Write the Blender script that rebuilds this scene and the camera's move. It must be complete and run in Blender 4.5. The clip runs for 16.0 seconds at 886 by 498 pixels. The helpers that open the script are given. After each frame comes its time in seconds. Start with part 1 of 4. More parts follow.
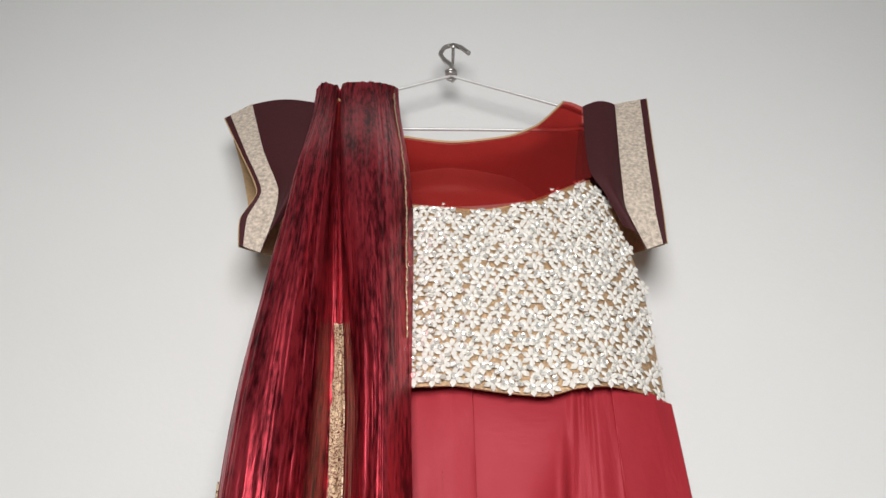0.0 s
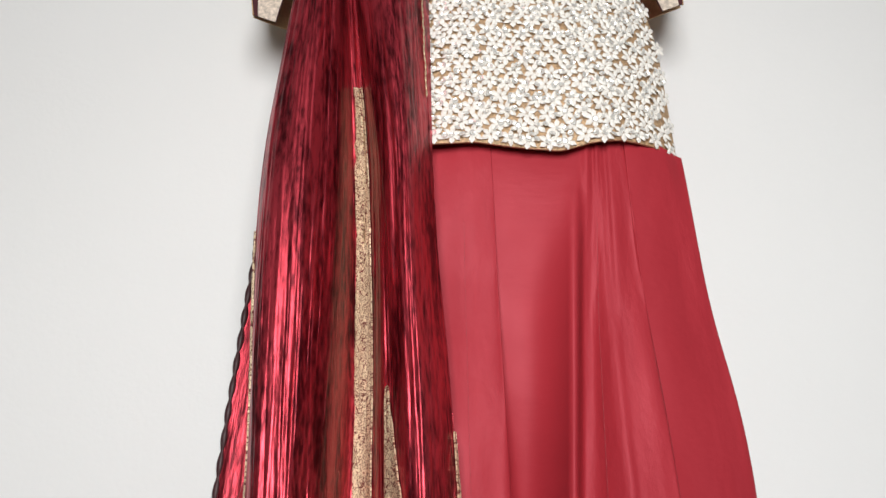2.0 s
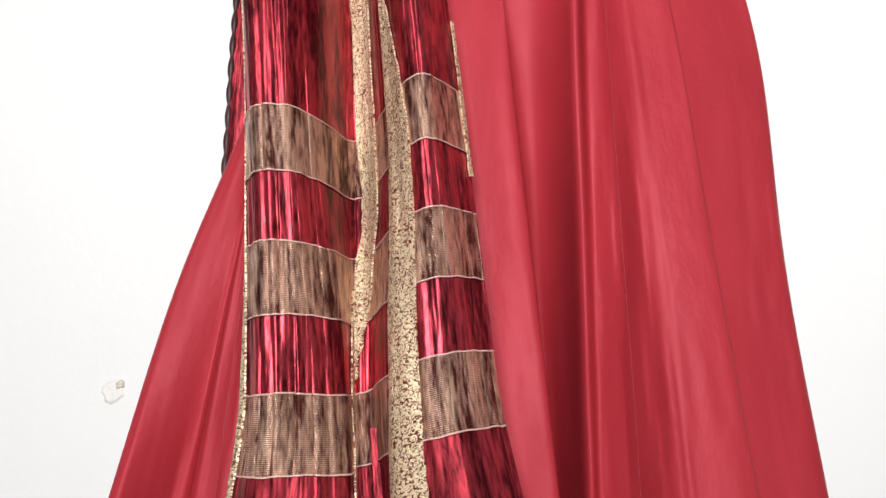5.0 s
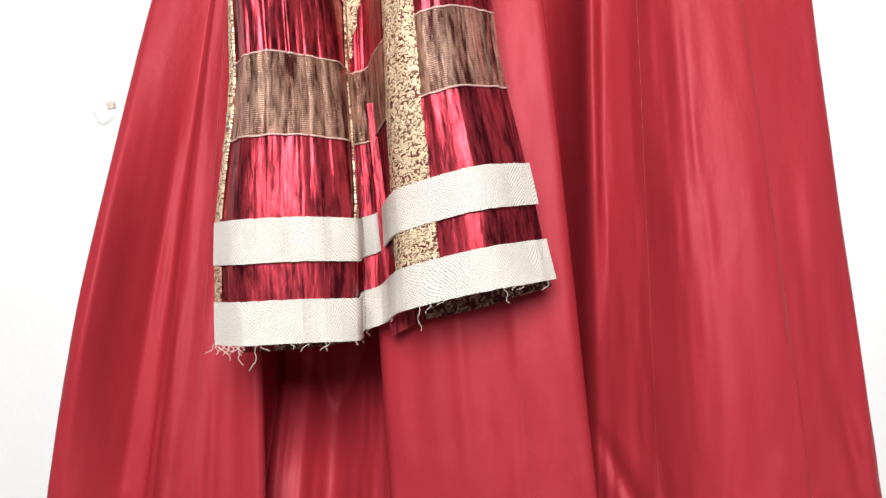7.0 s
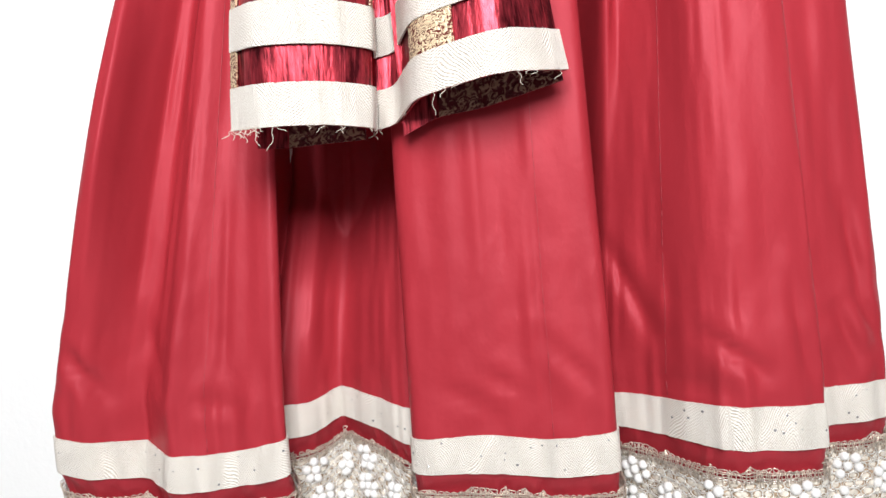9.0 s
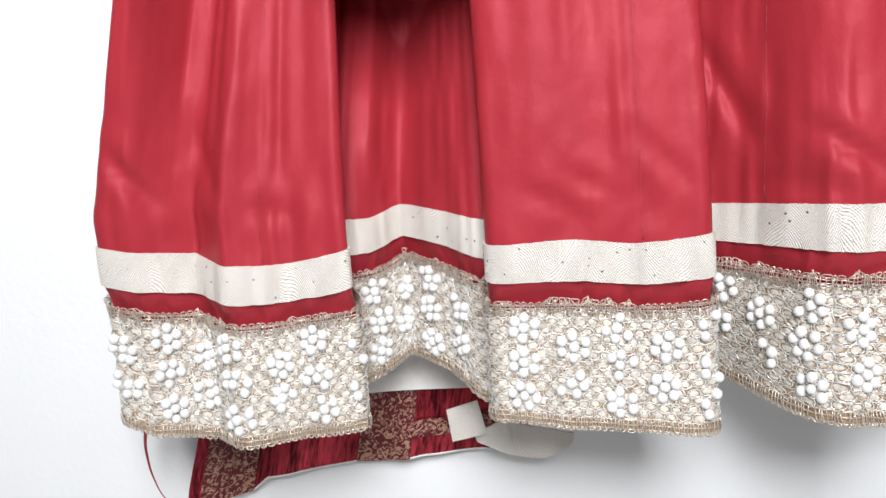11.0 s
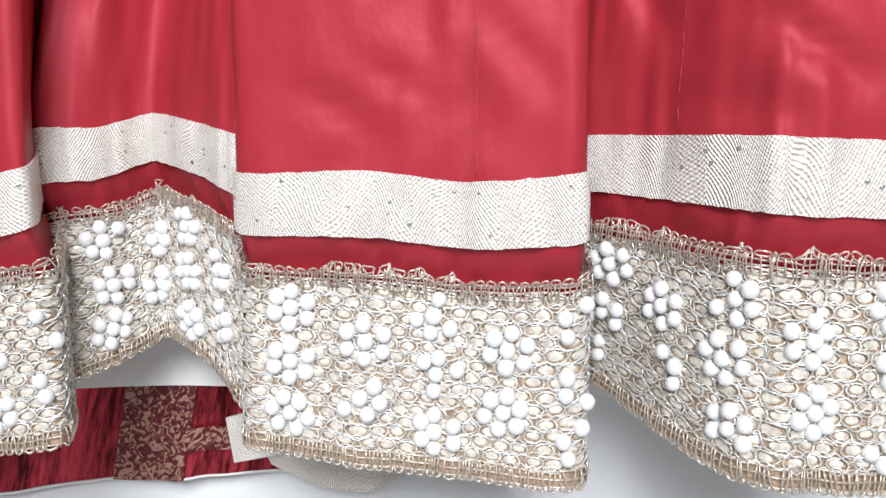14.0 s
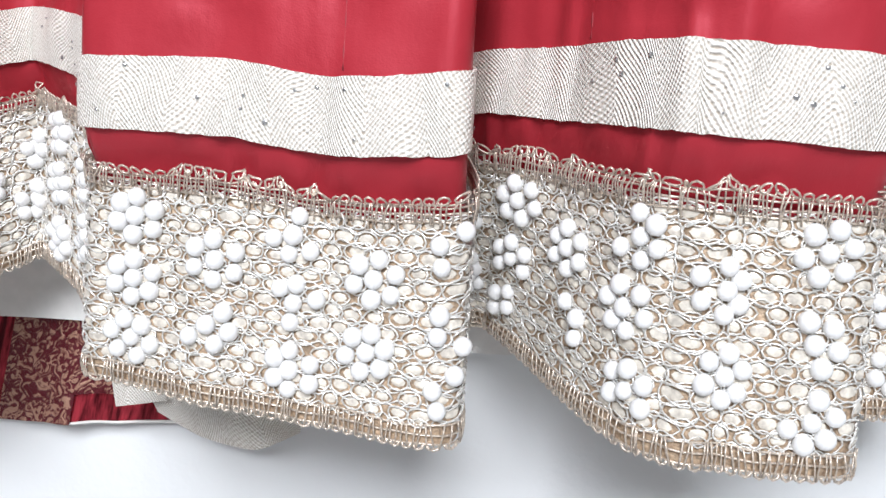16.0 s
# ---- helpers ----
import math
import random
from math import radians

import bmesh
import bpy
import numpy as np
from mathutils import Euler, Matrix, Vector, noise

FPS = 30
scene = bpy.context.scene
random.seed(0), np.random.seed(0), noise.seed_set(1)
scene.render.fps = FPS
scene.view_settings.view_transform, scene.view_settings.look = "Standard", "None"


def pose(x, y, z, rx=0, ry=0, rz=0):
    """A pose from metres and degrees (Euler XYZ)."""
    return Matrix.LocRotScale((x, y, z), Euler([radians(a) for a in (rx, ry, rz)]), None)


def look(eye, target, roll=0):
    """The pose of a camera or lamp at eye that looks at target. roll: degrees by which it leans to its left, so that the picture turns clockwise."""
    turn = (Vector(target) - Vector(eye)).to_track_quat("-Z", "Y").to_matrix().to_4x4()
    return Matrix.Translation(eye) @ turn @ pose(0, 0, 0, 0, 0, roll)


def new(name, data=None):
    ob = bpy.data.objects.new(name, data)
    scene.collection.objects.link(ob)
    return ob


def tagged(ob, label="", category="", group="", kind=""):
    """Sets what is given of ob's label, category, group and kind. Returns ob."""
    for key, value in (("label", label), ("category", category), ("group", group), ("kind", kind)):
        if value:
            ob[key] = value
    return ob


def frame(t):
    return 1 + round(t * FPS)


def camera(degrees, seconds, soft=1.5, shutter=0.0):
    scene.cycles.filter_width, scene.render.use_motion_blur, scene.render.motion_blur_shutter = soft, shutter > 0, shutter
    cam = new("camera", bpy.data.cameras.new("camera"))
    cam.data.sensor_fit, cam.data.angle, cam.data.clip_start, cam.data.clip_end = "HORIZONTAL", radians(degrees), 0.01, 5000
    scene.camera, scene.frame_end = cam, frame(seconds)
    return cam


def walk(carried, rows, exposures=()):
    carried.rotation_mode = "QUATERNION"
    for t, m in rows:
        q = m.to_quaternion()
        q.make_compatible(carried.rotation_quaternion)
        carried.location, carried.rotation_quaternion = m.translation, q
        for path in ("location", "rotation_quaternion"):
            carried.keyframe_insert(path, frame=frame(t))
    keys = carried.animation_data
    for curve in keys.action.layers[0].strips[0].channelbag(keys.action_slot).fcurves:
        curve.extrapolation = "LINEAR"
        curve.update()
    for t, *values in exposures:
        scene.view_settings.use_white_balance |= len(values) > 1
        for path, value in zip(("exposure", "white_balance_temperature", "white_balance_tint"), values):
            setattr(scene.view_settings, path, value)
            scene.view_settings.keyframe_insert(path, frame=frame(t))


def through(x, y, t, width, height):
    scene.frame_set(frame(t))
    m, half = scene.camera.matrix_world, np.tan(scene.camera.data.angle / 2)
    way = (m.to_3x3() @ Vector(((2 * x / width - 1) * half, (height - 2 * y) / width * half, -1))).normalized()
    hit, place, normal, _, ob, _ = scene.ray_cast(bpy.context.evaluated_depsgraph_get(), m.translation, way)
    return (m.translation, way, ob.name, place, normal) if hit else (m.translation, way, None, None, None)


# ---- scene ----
cam = camera(57.7, 16.0)
PATH = [
    (0, (0.04, -0.726, 1.223), (0.049, 0.892, 2.399), 0.4),
    (0.5, (0.031, -0.728, 1.202), (0.039, 0.924, 2.33), -0.1),
    (1, (0.032, -0.731, 1.183), (0.042, 1.016, 2.157), -0.4),
    (1.5, (0.032, -0.727, 1.17), (0.032, 1.075, 2.036), -0.5),
    (2, (0.025, -0.719, 1.16), (0.027, 1.116, 1.955), -0.6),
    (2.5, (0.032, -0.694, 1.102), (0.013, 1.154, 1.868), -1.0),
    (3, (0.031, -0.697, 1.079), (0.012, 1.179, 1.773), -1.3),
    (3.5, (0.039, -0.689, 1.062), (0.022, 1.223, 1.649), -1.9),
    (6, (0.039, -0.62, 0.908), (-0.072, 1.355, 1.204), -4.3),
    (6.5, (0.035, -0.61, 0.884), (-0.074, 1.381, 1.029), -4.5),
    (7, (0.033, -0.615, 0.862), (-0.087, 1.379, 0.939), -4.5),
    (7.5, (0.031, -0.612, 0.845), (-0.091, 1.384, 0.86), -4.5),
    (8, (0.031, -0.608, 0.827), (-0.102, 1.388, 0.785), -4.6),
    (8.5, (0.018, -0.617, 0.796), (-0.072, 1.381, 0.79), -4.9),
    (9, (0.014, -0.623, 0.763), (-0.1, 1.374, 0.723), -4.2),
    (9.5, (0.006, -0.621, 0.739), (-0.106, 1.374, 0.651), -4.5),
    (10, (-0.014, -0.618, 0.714), (-0.172, 1.37, 0.569), -4.1),
    (12.5, (-0.048, -0.493, 0.658), (-0.104, 1.488, 0.39), -3.0),
    (13, (-0.007, -0.464, 0.647), (-0.045, 1.521, 0.402), -2.4),
    (13.5, (0.019, -0.433, 0.645), (-0.022, 1.549, 0.38), -1.0),
    (14, (0.045, -0.399, 0.642), (-0.022, 1.579, 0.357), -0.2),
    (14.5, (0.074, -0.375, 0.625), (-0.012, 1.606, 0.362), 0.1),
    (15, (0.085, -0.367, 0.62), (-0.015, 1.61, 0.333), 0.8),
    (15.5, (0.089, -0.368, 0.619), (-0.022, 1.607, 0.324), 2.7),
    (16, (0.101, -0.358, 0.607), (-0.039, 1.618, 0.332), 3.5),
]
EXPOSURES = [(0, -0.45, 6500, 10), (3.5, -0.14, 6450, 10), (7, 0.34, 6450, 10), (10, 0.58, 6250, 10), (12.5, 0.58, 6080, 10), (16, 0.66, 5960, 10)]
walk(cam, [(t, look(eye, target, roll)) for t, eye, target, roll in PATH], EXPOSURES)

# ---- light ----
world = bpy.data.worlds.new("sky")
scene.world = world
world.use_nodes = True
wn = world.node_tree
sky = wn.nodes.new("ShaderNodeTexSky")
sky.sky_type, sky.sun_disc = "NISHITA", False
sky.sun_elevation, sky.sun_rotation = radians(40), radians(160)
wn.links.new(sky.outputs[0], wn.nodes["Background"].inputs[0])
wn.nodes["Background"].inputs[1].default_value = 0.12

WALL_Y = 0.055
ROOM_BACK, ROOM_W, ROOM_H = -1.5, 1.9, 2.85
WIN = (-0.34, 0.46, 1.10, 1.88)  # the window's x from, x to, sill, head
lamp = bpy.data.lights.new("window_daylight", "AREA")
lamp.shape, lamp.size, lamp.size_y = "RECTANGLE", WIN[1] - WIN[0] - 0.1, WIN[3] - WIN[2] - 0.1
lamp.energy, lamp.color = 31.0, (1.0, 0.995, 0.985)
new("window_daylight", lamp).matrix_world = pose((WIN[0] + WIN[1]) / 2, ROOM_BACK + 0.03, (WIN[2] + WIN[3]) / 2, 90, 0, 0)


# ---- materials ----
def mat(name, rough=0.6, metal=0.0, sheen=0.0, spec=0.5):
    m = bpy.data.materials.new(name)
    m.use_nodes = True
    n = m.node_tree.nodes["Principled BSDF"]
    n.inputs["Roughness"].default_value = rough
    n.inputs["Metallic"].default_value = metal
    n.inputs["Specular IOR Level"].default_value = spec
    n.inputs["Sheen Weight"].default_value = sheen
    return m, m.node_tree, n


def coords(nt, scale=(1, 1, 1), uv=True):
    tc = nt.nodes.new("ShaderNodeTexCoord")
    mp = nt.nodes.new("ShaderNodeMapping")
    mp.inputs["Scale"].default_value = scale
    nt.links.new(tc.outputs["UV" if uv else "Object"], mp.inputs[0])
    return mp.outputs[0]


def noise_tex(nt, vec, scale, detail=3.0, rough=0.55):
    n = nt.nodes.new("ShaderNodeTexNoise")
    n.inputs["Scale"].default_value, n.inputs["Detail"].default_value, n.inputs["Roughness"].default_value = scale, detail, rough
    nt.links.new(vec, n.inputs["Vector"])
    return n.outputs[0]


def ramp(nt, fac, stops):
    r = nt.nodes.new("ShaderNodeValToRGB")
    while len(r.color_ramp.elements) < len(stops):
        r.color_ramp.elements.new(0.5)
    for e, (p, c) in zip(r.color_ramp.elements, stops):
        e.position, e.color = p, (*c, 1)
    nt.links.new(fac, r.inputs[0])
    return r.outputs[0]


def calc(nt, op, a, b=None):
    n = nt.nodes.new("ShaderNodeMath")
    n.operation = op
    for i, v in enumerate((a, b)):
        if v is None:
            continue
        if isinstance(v, (int, float)):
            n.inputs[i].default_value = v
        else:
            nt.links.new(v, n.inputs[i])
    return n.outputs[0]


def bump(nt, bsdf, height, dist, strength=1.0, before=None):
    b = nt.nodes.new("ShaderNodeBump")
    b.inputs["Distance"].default_value, b.inputs["Strength"].default_value = dist, strength
    nt.links.new(height, b.inputs["Height"])
    if before is not None:
        nt.links.new(before, b.inputs["Normal"])
    nt.links.new(b.outputs[0], bsdf.inputs["Normal"])
    return b.outputs[0]


def wall_paint(name, tone):
    m, nt, b = mat(name, 0.75, spec=0.3)
    v = coords(nt, uv=False)
    big = noise_tex(nt, v, 2.3, 4)
    nt.links.new(ramp(nt, big, [(0.3, [c * 0.965 for c in tone]), (0.7, tone)]), b.inputs["Base Color"])
    fine = noise_tex(nt, v, 170, 3)
    n1 = bump(nt, b, fine, 0.0006, 0.5)
    bump(nt, b, big, 0.01, 0.25, n1)
    return m


def satin():
    m, nt, b = mat("red_satin", 0.46, spec=0.5)
    b.inputs["Specular Tint"].default_value = (1.0, 0.33, 0.39, 1)
    streak = noise_tex(nt, coords(nt, (6, 1.2, 1)), 5, 3)
    nt.links.new(ramp(nt, streak, [(0.25, (0.315, 0.0215, 0.031)), (0.75, (0.375, 0.028, 0.039))]), b.inputs["Base Color"])
    weave = noise_tex(nt, coords(nt), 1400, 2)
    wrinkle = noise_tex(nt, coords(nt, (1.8, 1.3, 1)), 16, 4)
    gloss = noise_tex(nt, coords(nt, (3, 1, 1)), 11, 3)
    nt.links.new(ramp(nt, gloss, [(0.3, (0.44,) * 3), (0.7, (0.56,) * 3)]), b.inputs["Roughness"])
    n1 = bump(nt, b, weave, 0.0003, 0.25)
    bump(nt, b, wrinkle, 0.005, 0.28, n1)
    return m


def tissue(name, dark, light, metal=0.45, rough=0.3, ribs=0.0):
    """Crushed tissue cloth: fine long streaks along the fall of the cloth, their sheen and shade put into the colour.
    """
    m, nt, b = mat(name, rough, metal)
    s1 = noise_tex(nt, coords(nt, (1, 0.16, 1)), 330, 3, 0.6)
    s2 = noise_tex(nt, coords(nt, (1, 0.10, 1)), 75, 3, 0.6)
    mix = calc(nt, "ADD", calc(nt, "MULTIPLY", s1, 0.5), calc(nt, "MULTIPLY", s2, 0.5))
    # the two stops paint crinkle shade and sheen into the base colour
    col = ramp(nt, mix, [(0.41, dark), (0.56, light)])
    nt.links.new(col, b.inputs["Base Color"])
    n1 = bump(nt, b, s1, 0.0012, 0.4)
    n2 = bump(nt, b, s2, 0.004, 0.45, n1)
    if ribs:
        w = nt.nodes.new("ShaderNodeTexWave")
        w.bands_direction = "Y"
        w.inputs["Scale"].default_value = ribs
        w.inputs["Distortion"].default_value = 1.0
        nt.links.new(coords(nt), w.inputs["Vector"])
        bump(nt, b, w.outputs[1], 0.0008, 0.7, n2)
        mixn = nt.nodes.new("ShaderNodeMix")
        mixn.data_type, mixn.blend_type = "RGBA", "MULTIPLY"
        mixn.inputs[0].default_value = 0.35
        nt.links.new(col, mixn.inputs[6])
        nt.links.new(w.outputs[0], mixn.inputs[7])
        nt.links.new(mixn.outputs[2], b.inputs["Base Color"])
    return m


def zari(name, ground, gold, scale=150, low=0.47, high=0.53):
    """Gold scroll embroidery on a dark ground."""
    m, nt, b = mat(name, 0.42, 0.35)
    v = coords(nt)
    d = nt.nodes.new("ShaderNodeTexNoise")
    d.inputs["Scale"].default_value, d.inputs["Detail"].default_value, d.inputs["Distortion"].default_value = scale, 1.5, 2.2
    nt.links.new(v, d.inputs["Vector"])
    nt.links.new(ramp(nt, d.outputs[0], [(low, ground), (high, gold)]), b.inputs["Base Color"])
    thread = noise_tex(nt, coords(nt, (1, 0.5, 1)), 1500, 2)
    n1 = bump(nt, b, d.outputs[0], 0.002, 0.8)
    bump(nt, b, thread, 0.0006, 0.7, n1)
    return m


def herringbone(name, low, high, metal=0.0):
    """Woven ribbon of slanting threads that turn at uneven points along its length."""
    m, nt, b = mat(name, 0.38, metal)
    tc = nt.nodes.new("ShaderNodeTexCoord")
    sp = nt.nodes.new("ShaderNodeSeparateXYZ")
    nt.links.new(tc.outputs["UV"], sp.inputs[0])
    wob = noise_tex(nt, coords(nt, (1, 0.6, 1)), 38, 1)
    zig = calc(nt, "PINGPONG", calc(nt, "ADD", sp.outputs[0], calc(nt, "MULTIPLY", wob, 0.02)), 0.017)
    line = calc(nt, "ADD", sp.outputs[1], calc(nt, "MULTIPLY", zig, 1.5))
    thread = calc(nt, "SINE", calc(nt, "MULTIPLY", line, 2 * math.pi / 0.0021))
    knot = calc(nt, "SINE", calc(nt, "MULTIPLY", calc(nt, "SUBTRACT", sp.outputs[1], calc(nt, "MULTIPLY", zig, 0.7)), 2 * math.pi / 0.0017))
    h = calc(nt, "ADD", calc(nt, "MULTIPLY", thread, 0.38), calc(nt, "MULTIPLY", knot, 0.18))
    h = calc(nt, "ADD", h, calc(nt, "MULTIPLY", noise_tex(nt, coords(nt), 700, 3), 1.3))
    nt.links.new(ramp(nt, h, [(0.0, low), (1.0, high)]), b.inputs["Base Color"])
    bump(nt, b, h, 0.0007, 0.8)
    return m


def plain(name, colour, rough=0.5, metal=0.0, vary=0.1, scale=60, relief=0.0004, spec=0.5):
    m, nt, b = mat(name, rough, metal, spec=spec)
    n = noise_tex(nt, coords(nt, uv=False), scale, 3)
    nt.links.new(ramp(nt, n, [(0.3, [c * (1 - vary) for c in colour]), (0.7, [min(1, c * (1 + vary)) for c in colour])]), b.inputs["Base Color"])
    if relief:
        bump(nt, b, n, relief, 0.5)
    return m


def sheer(name, colour, through):
    """Thin chiffon: part of the light passes straight through, tinted."""
    m, nt, b = mat(name, 0.6)
    n = noise_tex(nt, coords(nt, (1, 1, 1), uv=False), 900, 2)
    nt.links.new(ramp(nt, n, [(0.3, [c * 0.85 for c in colour]), (0.7, colour)]), b.inputs["Base Color"])
    tr = nt.nodes.new("ShaderNodeBsdfTransparent")
    tr.inputs[0].default_value = (0.92, 0.22, 0.2, 1)
    mx = nt.nodes.new("ShaderNodeMixShader")
    mx.inputs[0].default_value = through
    nt.links.new(b.outputs[0], mx.inputs[1])
    nt.links.new(tr.outputs[0], mx.inputs[2])
    nt.links.new(mx.outputs[0], nt.nodes["Material Output"].inputs[0])
    return m


M_WALL = wall_paint("white_wall_paint", (0.80, 0.80, 0.79))
# greys for surfaces out of view, dark so that little light bounces back
M_CEIL = wall_paint("bounce_damping_ceiling_grey", (0.25, 0.246, 0.242))
M_SIDE = wall_paint("bounce_damping_side_grey", (0.24, 0.238, 0.236))
# floor out of view, pale to throw light up below the hem
M_FLOOR = plain("pale_bounce_floor", (0.74, 0.74, 0.73), 0.5, 0, 0.12, 6)
M_SATIN = satin()
# tissue colours: painted crinkle shade first, painted sheen second
M_TISSUE = tissue("maroon_tissue_painted_sheen", (0.09, 0.005, 0.010), (0.52, 0.047, 0.068), 0.8, 0.38)
M_TISSUE_GOLD = tissue("coppery_tissue_painted_sheen", (0.13, 0.030, 0.024), (1.0, 0.62, 0.46), 0.75, 0.36, 260)
M_ZARI = zari("gold_scroll_embroidery", (0.16, 0.03, 0.022), (0.80, 0.64, 0.42), 330, 0.42, 0.5)
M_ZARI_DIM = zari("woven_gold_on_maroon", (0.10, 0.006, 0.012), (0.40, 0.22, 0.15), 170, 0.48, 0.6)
M_RIBBON = herringbone("silver_ivory_ribbon", (0.50, 0.42, 0.335), (0.95, 0.905, 0.835))
M_RIBBON_GOLD = plain("pale_gold_ribbon", (0.66, 0.56, 0.465), 0.4, 0.15, 0.35, 260, 0.0016)
M_CORD = plain("pale_gold_cord", (0.92, 0.845, 0.75), 0.28, 0.4, 0.3, 900)
M_BRAID = plain("silver_gilt_braid", (0.66, 0.565, 0.47), 0.3, 0.5, 0.4, 900)
M_OLDGOLD = plain("old_gold_thread", (0.50, 0.37, 0.24), 0.4, 0.4, 0.3, 900)
M_CORD_PINK = plain("pale_pink_thread", (0.75, 0.48, 0.42), 0.4, 0.2, 0.2, 900)
M_LACE = plain("beige_net", (0.46, 0.335, 0.225), 0.42, 0.2, 0.45, 700, 0.001)
M_LINING = plain("white_lining", (0.78, 0.76, 0.72), 0.8, 0, 0.05, 120)
M_TAN = plain("tan_lining", (0.55, 0.36, 0.19), 0.7, 0, 0.12, 250)
M_MAROON = plain("dark_maroon_chiffon", (0.05, 0.005, 0.008), 0.7, 0, 0.2, 300)
M_SHEER = sheer("sheer_red_chiffon", (0.22, 0.009, 0.007), 0.52)
M_PEARL = plain("white_pearl", (0.80, 0.785, 0.765), 0.25, 0, 0.03, 90, 0.0)
M_GLASSBEAD = plain("clear_sequin", (0.79, 0.71, 0.61), 0.25, 0.15, 0.3, 300)
M_PETAL = plain("ivory_ribbon_petal", (0.79, 0.755, 0.70), 0.45, 0, 0.12, 500)
M_SEQUIN = plain("silver_sequin", (0.93, 0.91, 0.86), 0.24, 0.5, 0.05, 200, 0.0)
M_NET = plain("tan_gold_net", (0.47, 0.31, 0.175), 0.5, 0.3, 0.45, 500, 0.0012)
M_STEEL = plain("grey_steel", (0.50, 0.475, 0.45), 0.34, 0.8, 0.2, 200)
M_WIRE = plain("white_coated_wire", (0.72, 0.72, 0.71), 0.35, 0.1, 0.05, 80)
M_STUD = plain("grey_rhinestone", (0.55, 0.54, 0.53), 0.15, 0.7, 0.3, 900)
M_SEAM = plain("seam_thread", (0.30, 0.025, 0.035), 0.6, 0, 0.2, 300)
M_BLACK = plain("dark_scalloped_cord", (0.045, 0.012, 0.014), 0.5, 0, 0.3, 500)
M_PLASTER = plain("bare_plaster", (0.55, 0.49, 0.42), 0.9, 0, 0.3, 200)
M_THREAD = plain("loose_thread", (0.62, 0.56, 0.47), 0.6, 0, 0.1, 300)
M_REDTHREAD = plain("red_cord", (0.30, 0.02, 0.03), 0.6, 0, 0.2, 300)
M_FRAME = plain("white_window_frame", (0.8, 0.8, 0.79), 0.4, 0, 0.03, 10)


# ---- mesh helpers ----
def mesh_object(name, verts, faces, material, parent=None, label="", uv=None, smooth=True, thick=0.0):
    me = bpy.data.meshes.new(name)
    me.from_pydata([tuple(v) for v in verts], [], faces)
    if uv is not None:
        layer = me.uv_layers.new(name="metres")
        idx = np.empty(len(me.loops), dtype=np.int32)
        me.loops.foreach_get("vertex_index", idx)
        layer.data.foreach_set("uv", np.asarray(uv, dtype=np.float32)[idx].ravel())
    if smooth:
        me.polygons.foreach_set("use_smooth", np.ones(len(me.polygons), dtype=bool))
    me.materials.append(material)
    me.update()
    ob = new(name, me)
    if thick:
        e = np.empty(len(me.loops), dtype=np.int32)
        me.loops.foreach_get("edge_index", e)
        lone = np.bincount(e, minlength=len(me.edges)) == 1
        me.attributes.new("sharp_edge", "BOOLEAN", "EDGE").data.foreach_set("value", lone)
        s = ob.modifiers.new("thickness", "SOLIDIFY")
        s.thickness, s.offset = thick, 0.0
    if parent is not None:
        ob.parent = parent
    if label:
        tagged(ob, label)
    return ob


def part(name, bm, material, parent=None, label="", smooth=True):
    me = bpy.data.meshes.new(name)
    bm.to_mesh(me)
    bm.free()
    me.materials.append(material)
    if smooth:
        me.polygons.foreach_set("use_smooth", np.ones(len(me.polygons), dtype=bool))
    ob = new(name, me)
    if parent is not None:
        ob.parent = parent
    if label:
        tagged(ob, label)
    return ob


def grid_faces(nu, nv):
    i = np.arange(nu - 1)[:, None] * nv + np.arange(nv - 1)[None, :]
    return np.stack([i, i + nv, i + nv + 1, i + 1], -1).reshape(-1, 4).tolist()


def box(bm, x0, x1, y0, y1, z0, z1, bevel=0.0):
    g = bmesh.ops.create_cube(bm, size=1.0)
    for v in g["verts"]:
        v.co = ((x0 + x1) / 2 + v.co.x * (x1 - x0), (y0 + y1) / 2 + v.co.y * (y1 - y0), (z0 + z1) / 2 + v.co.z * (z1 - z0))
    if bevel:
        bmesh.ops.bevel(bm, geom=list({e for v in g["verts"] for e in v.link_edges}), offset=bevel, segments=2, affect="EDGES")


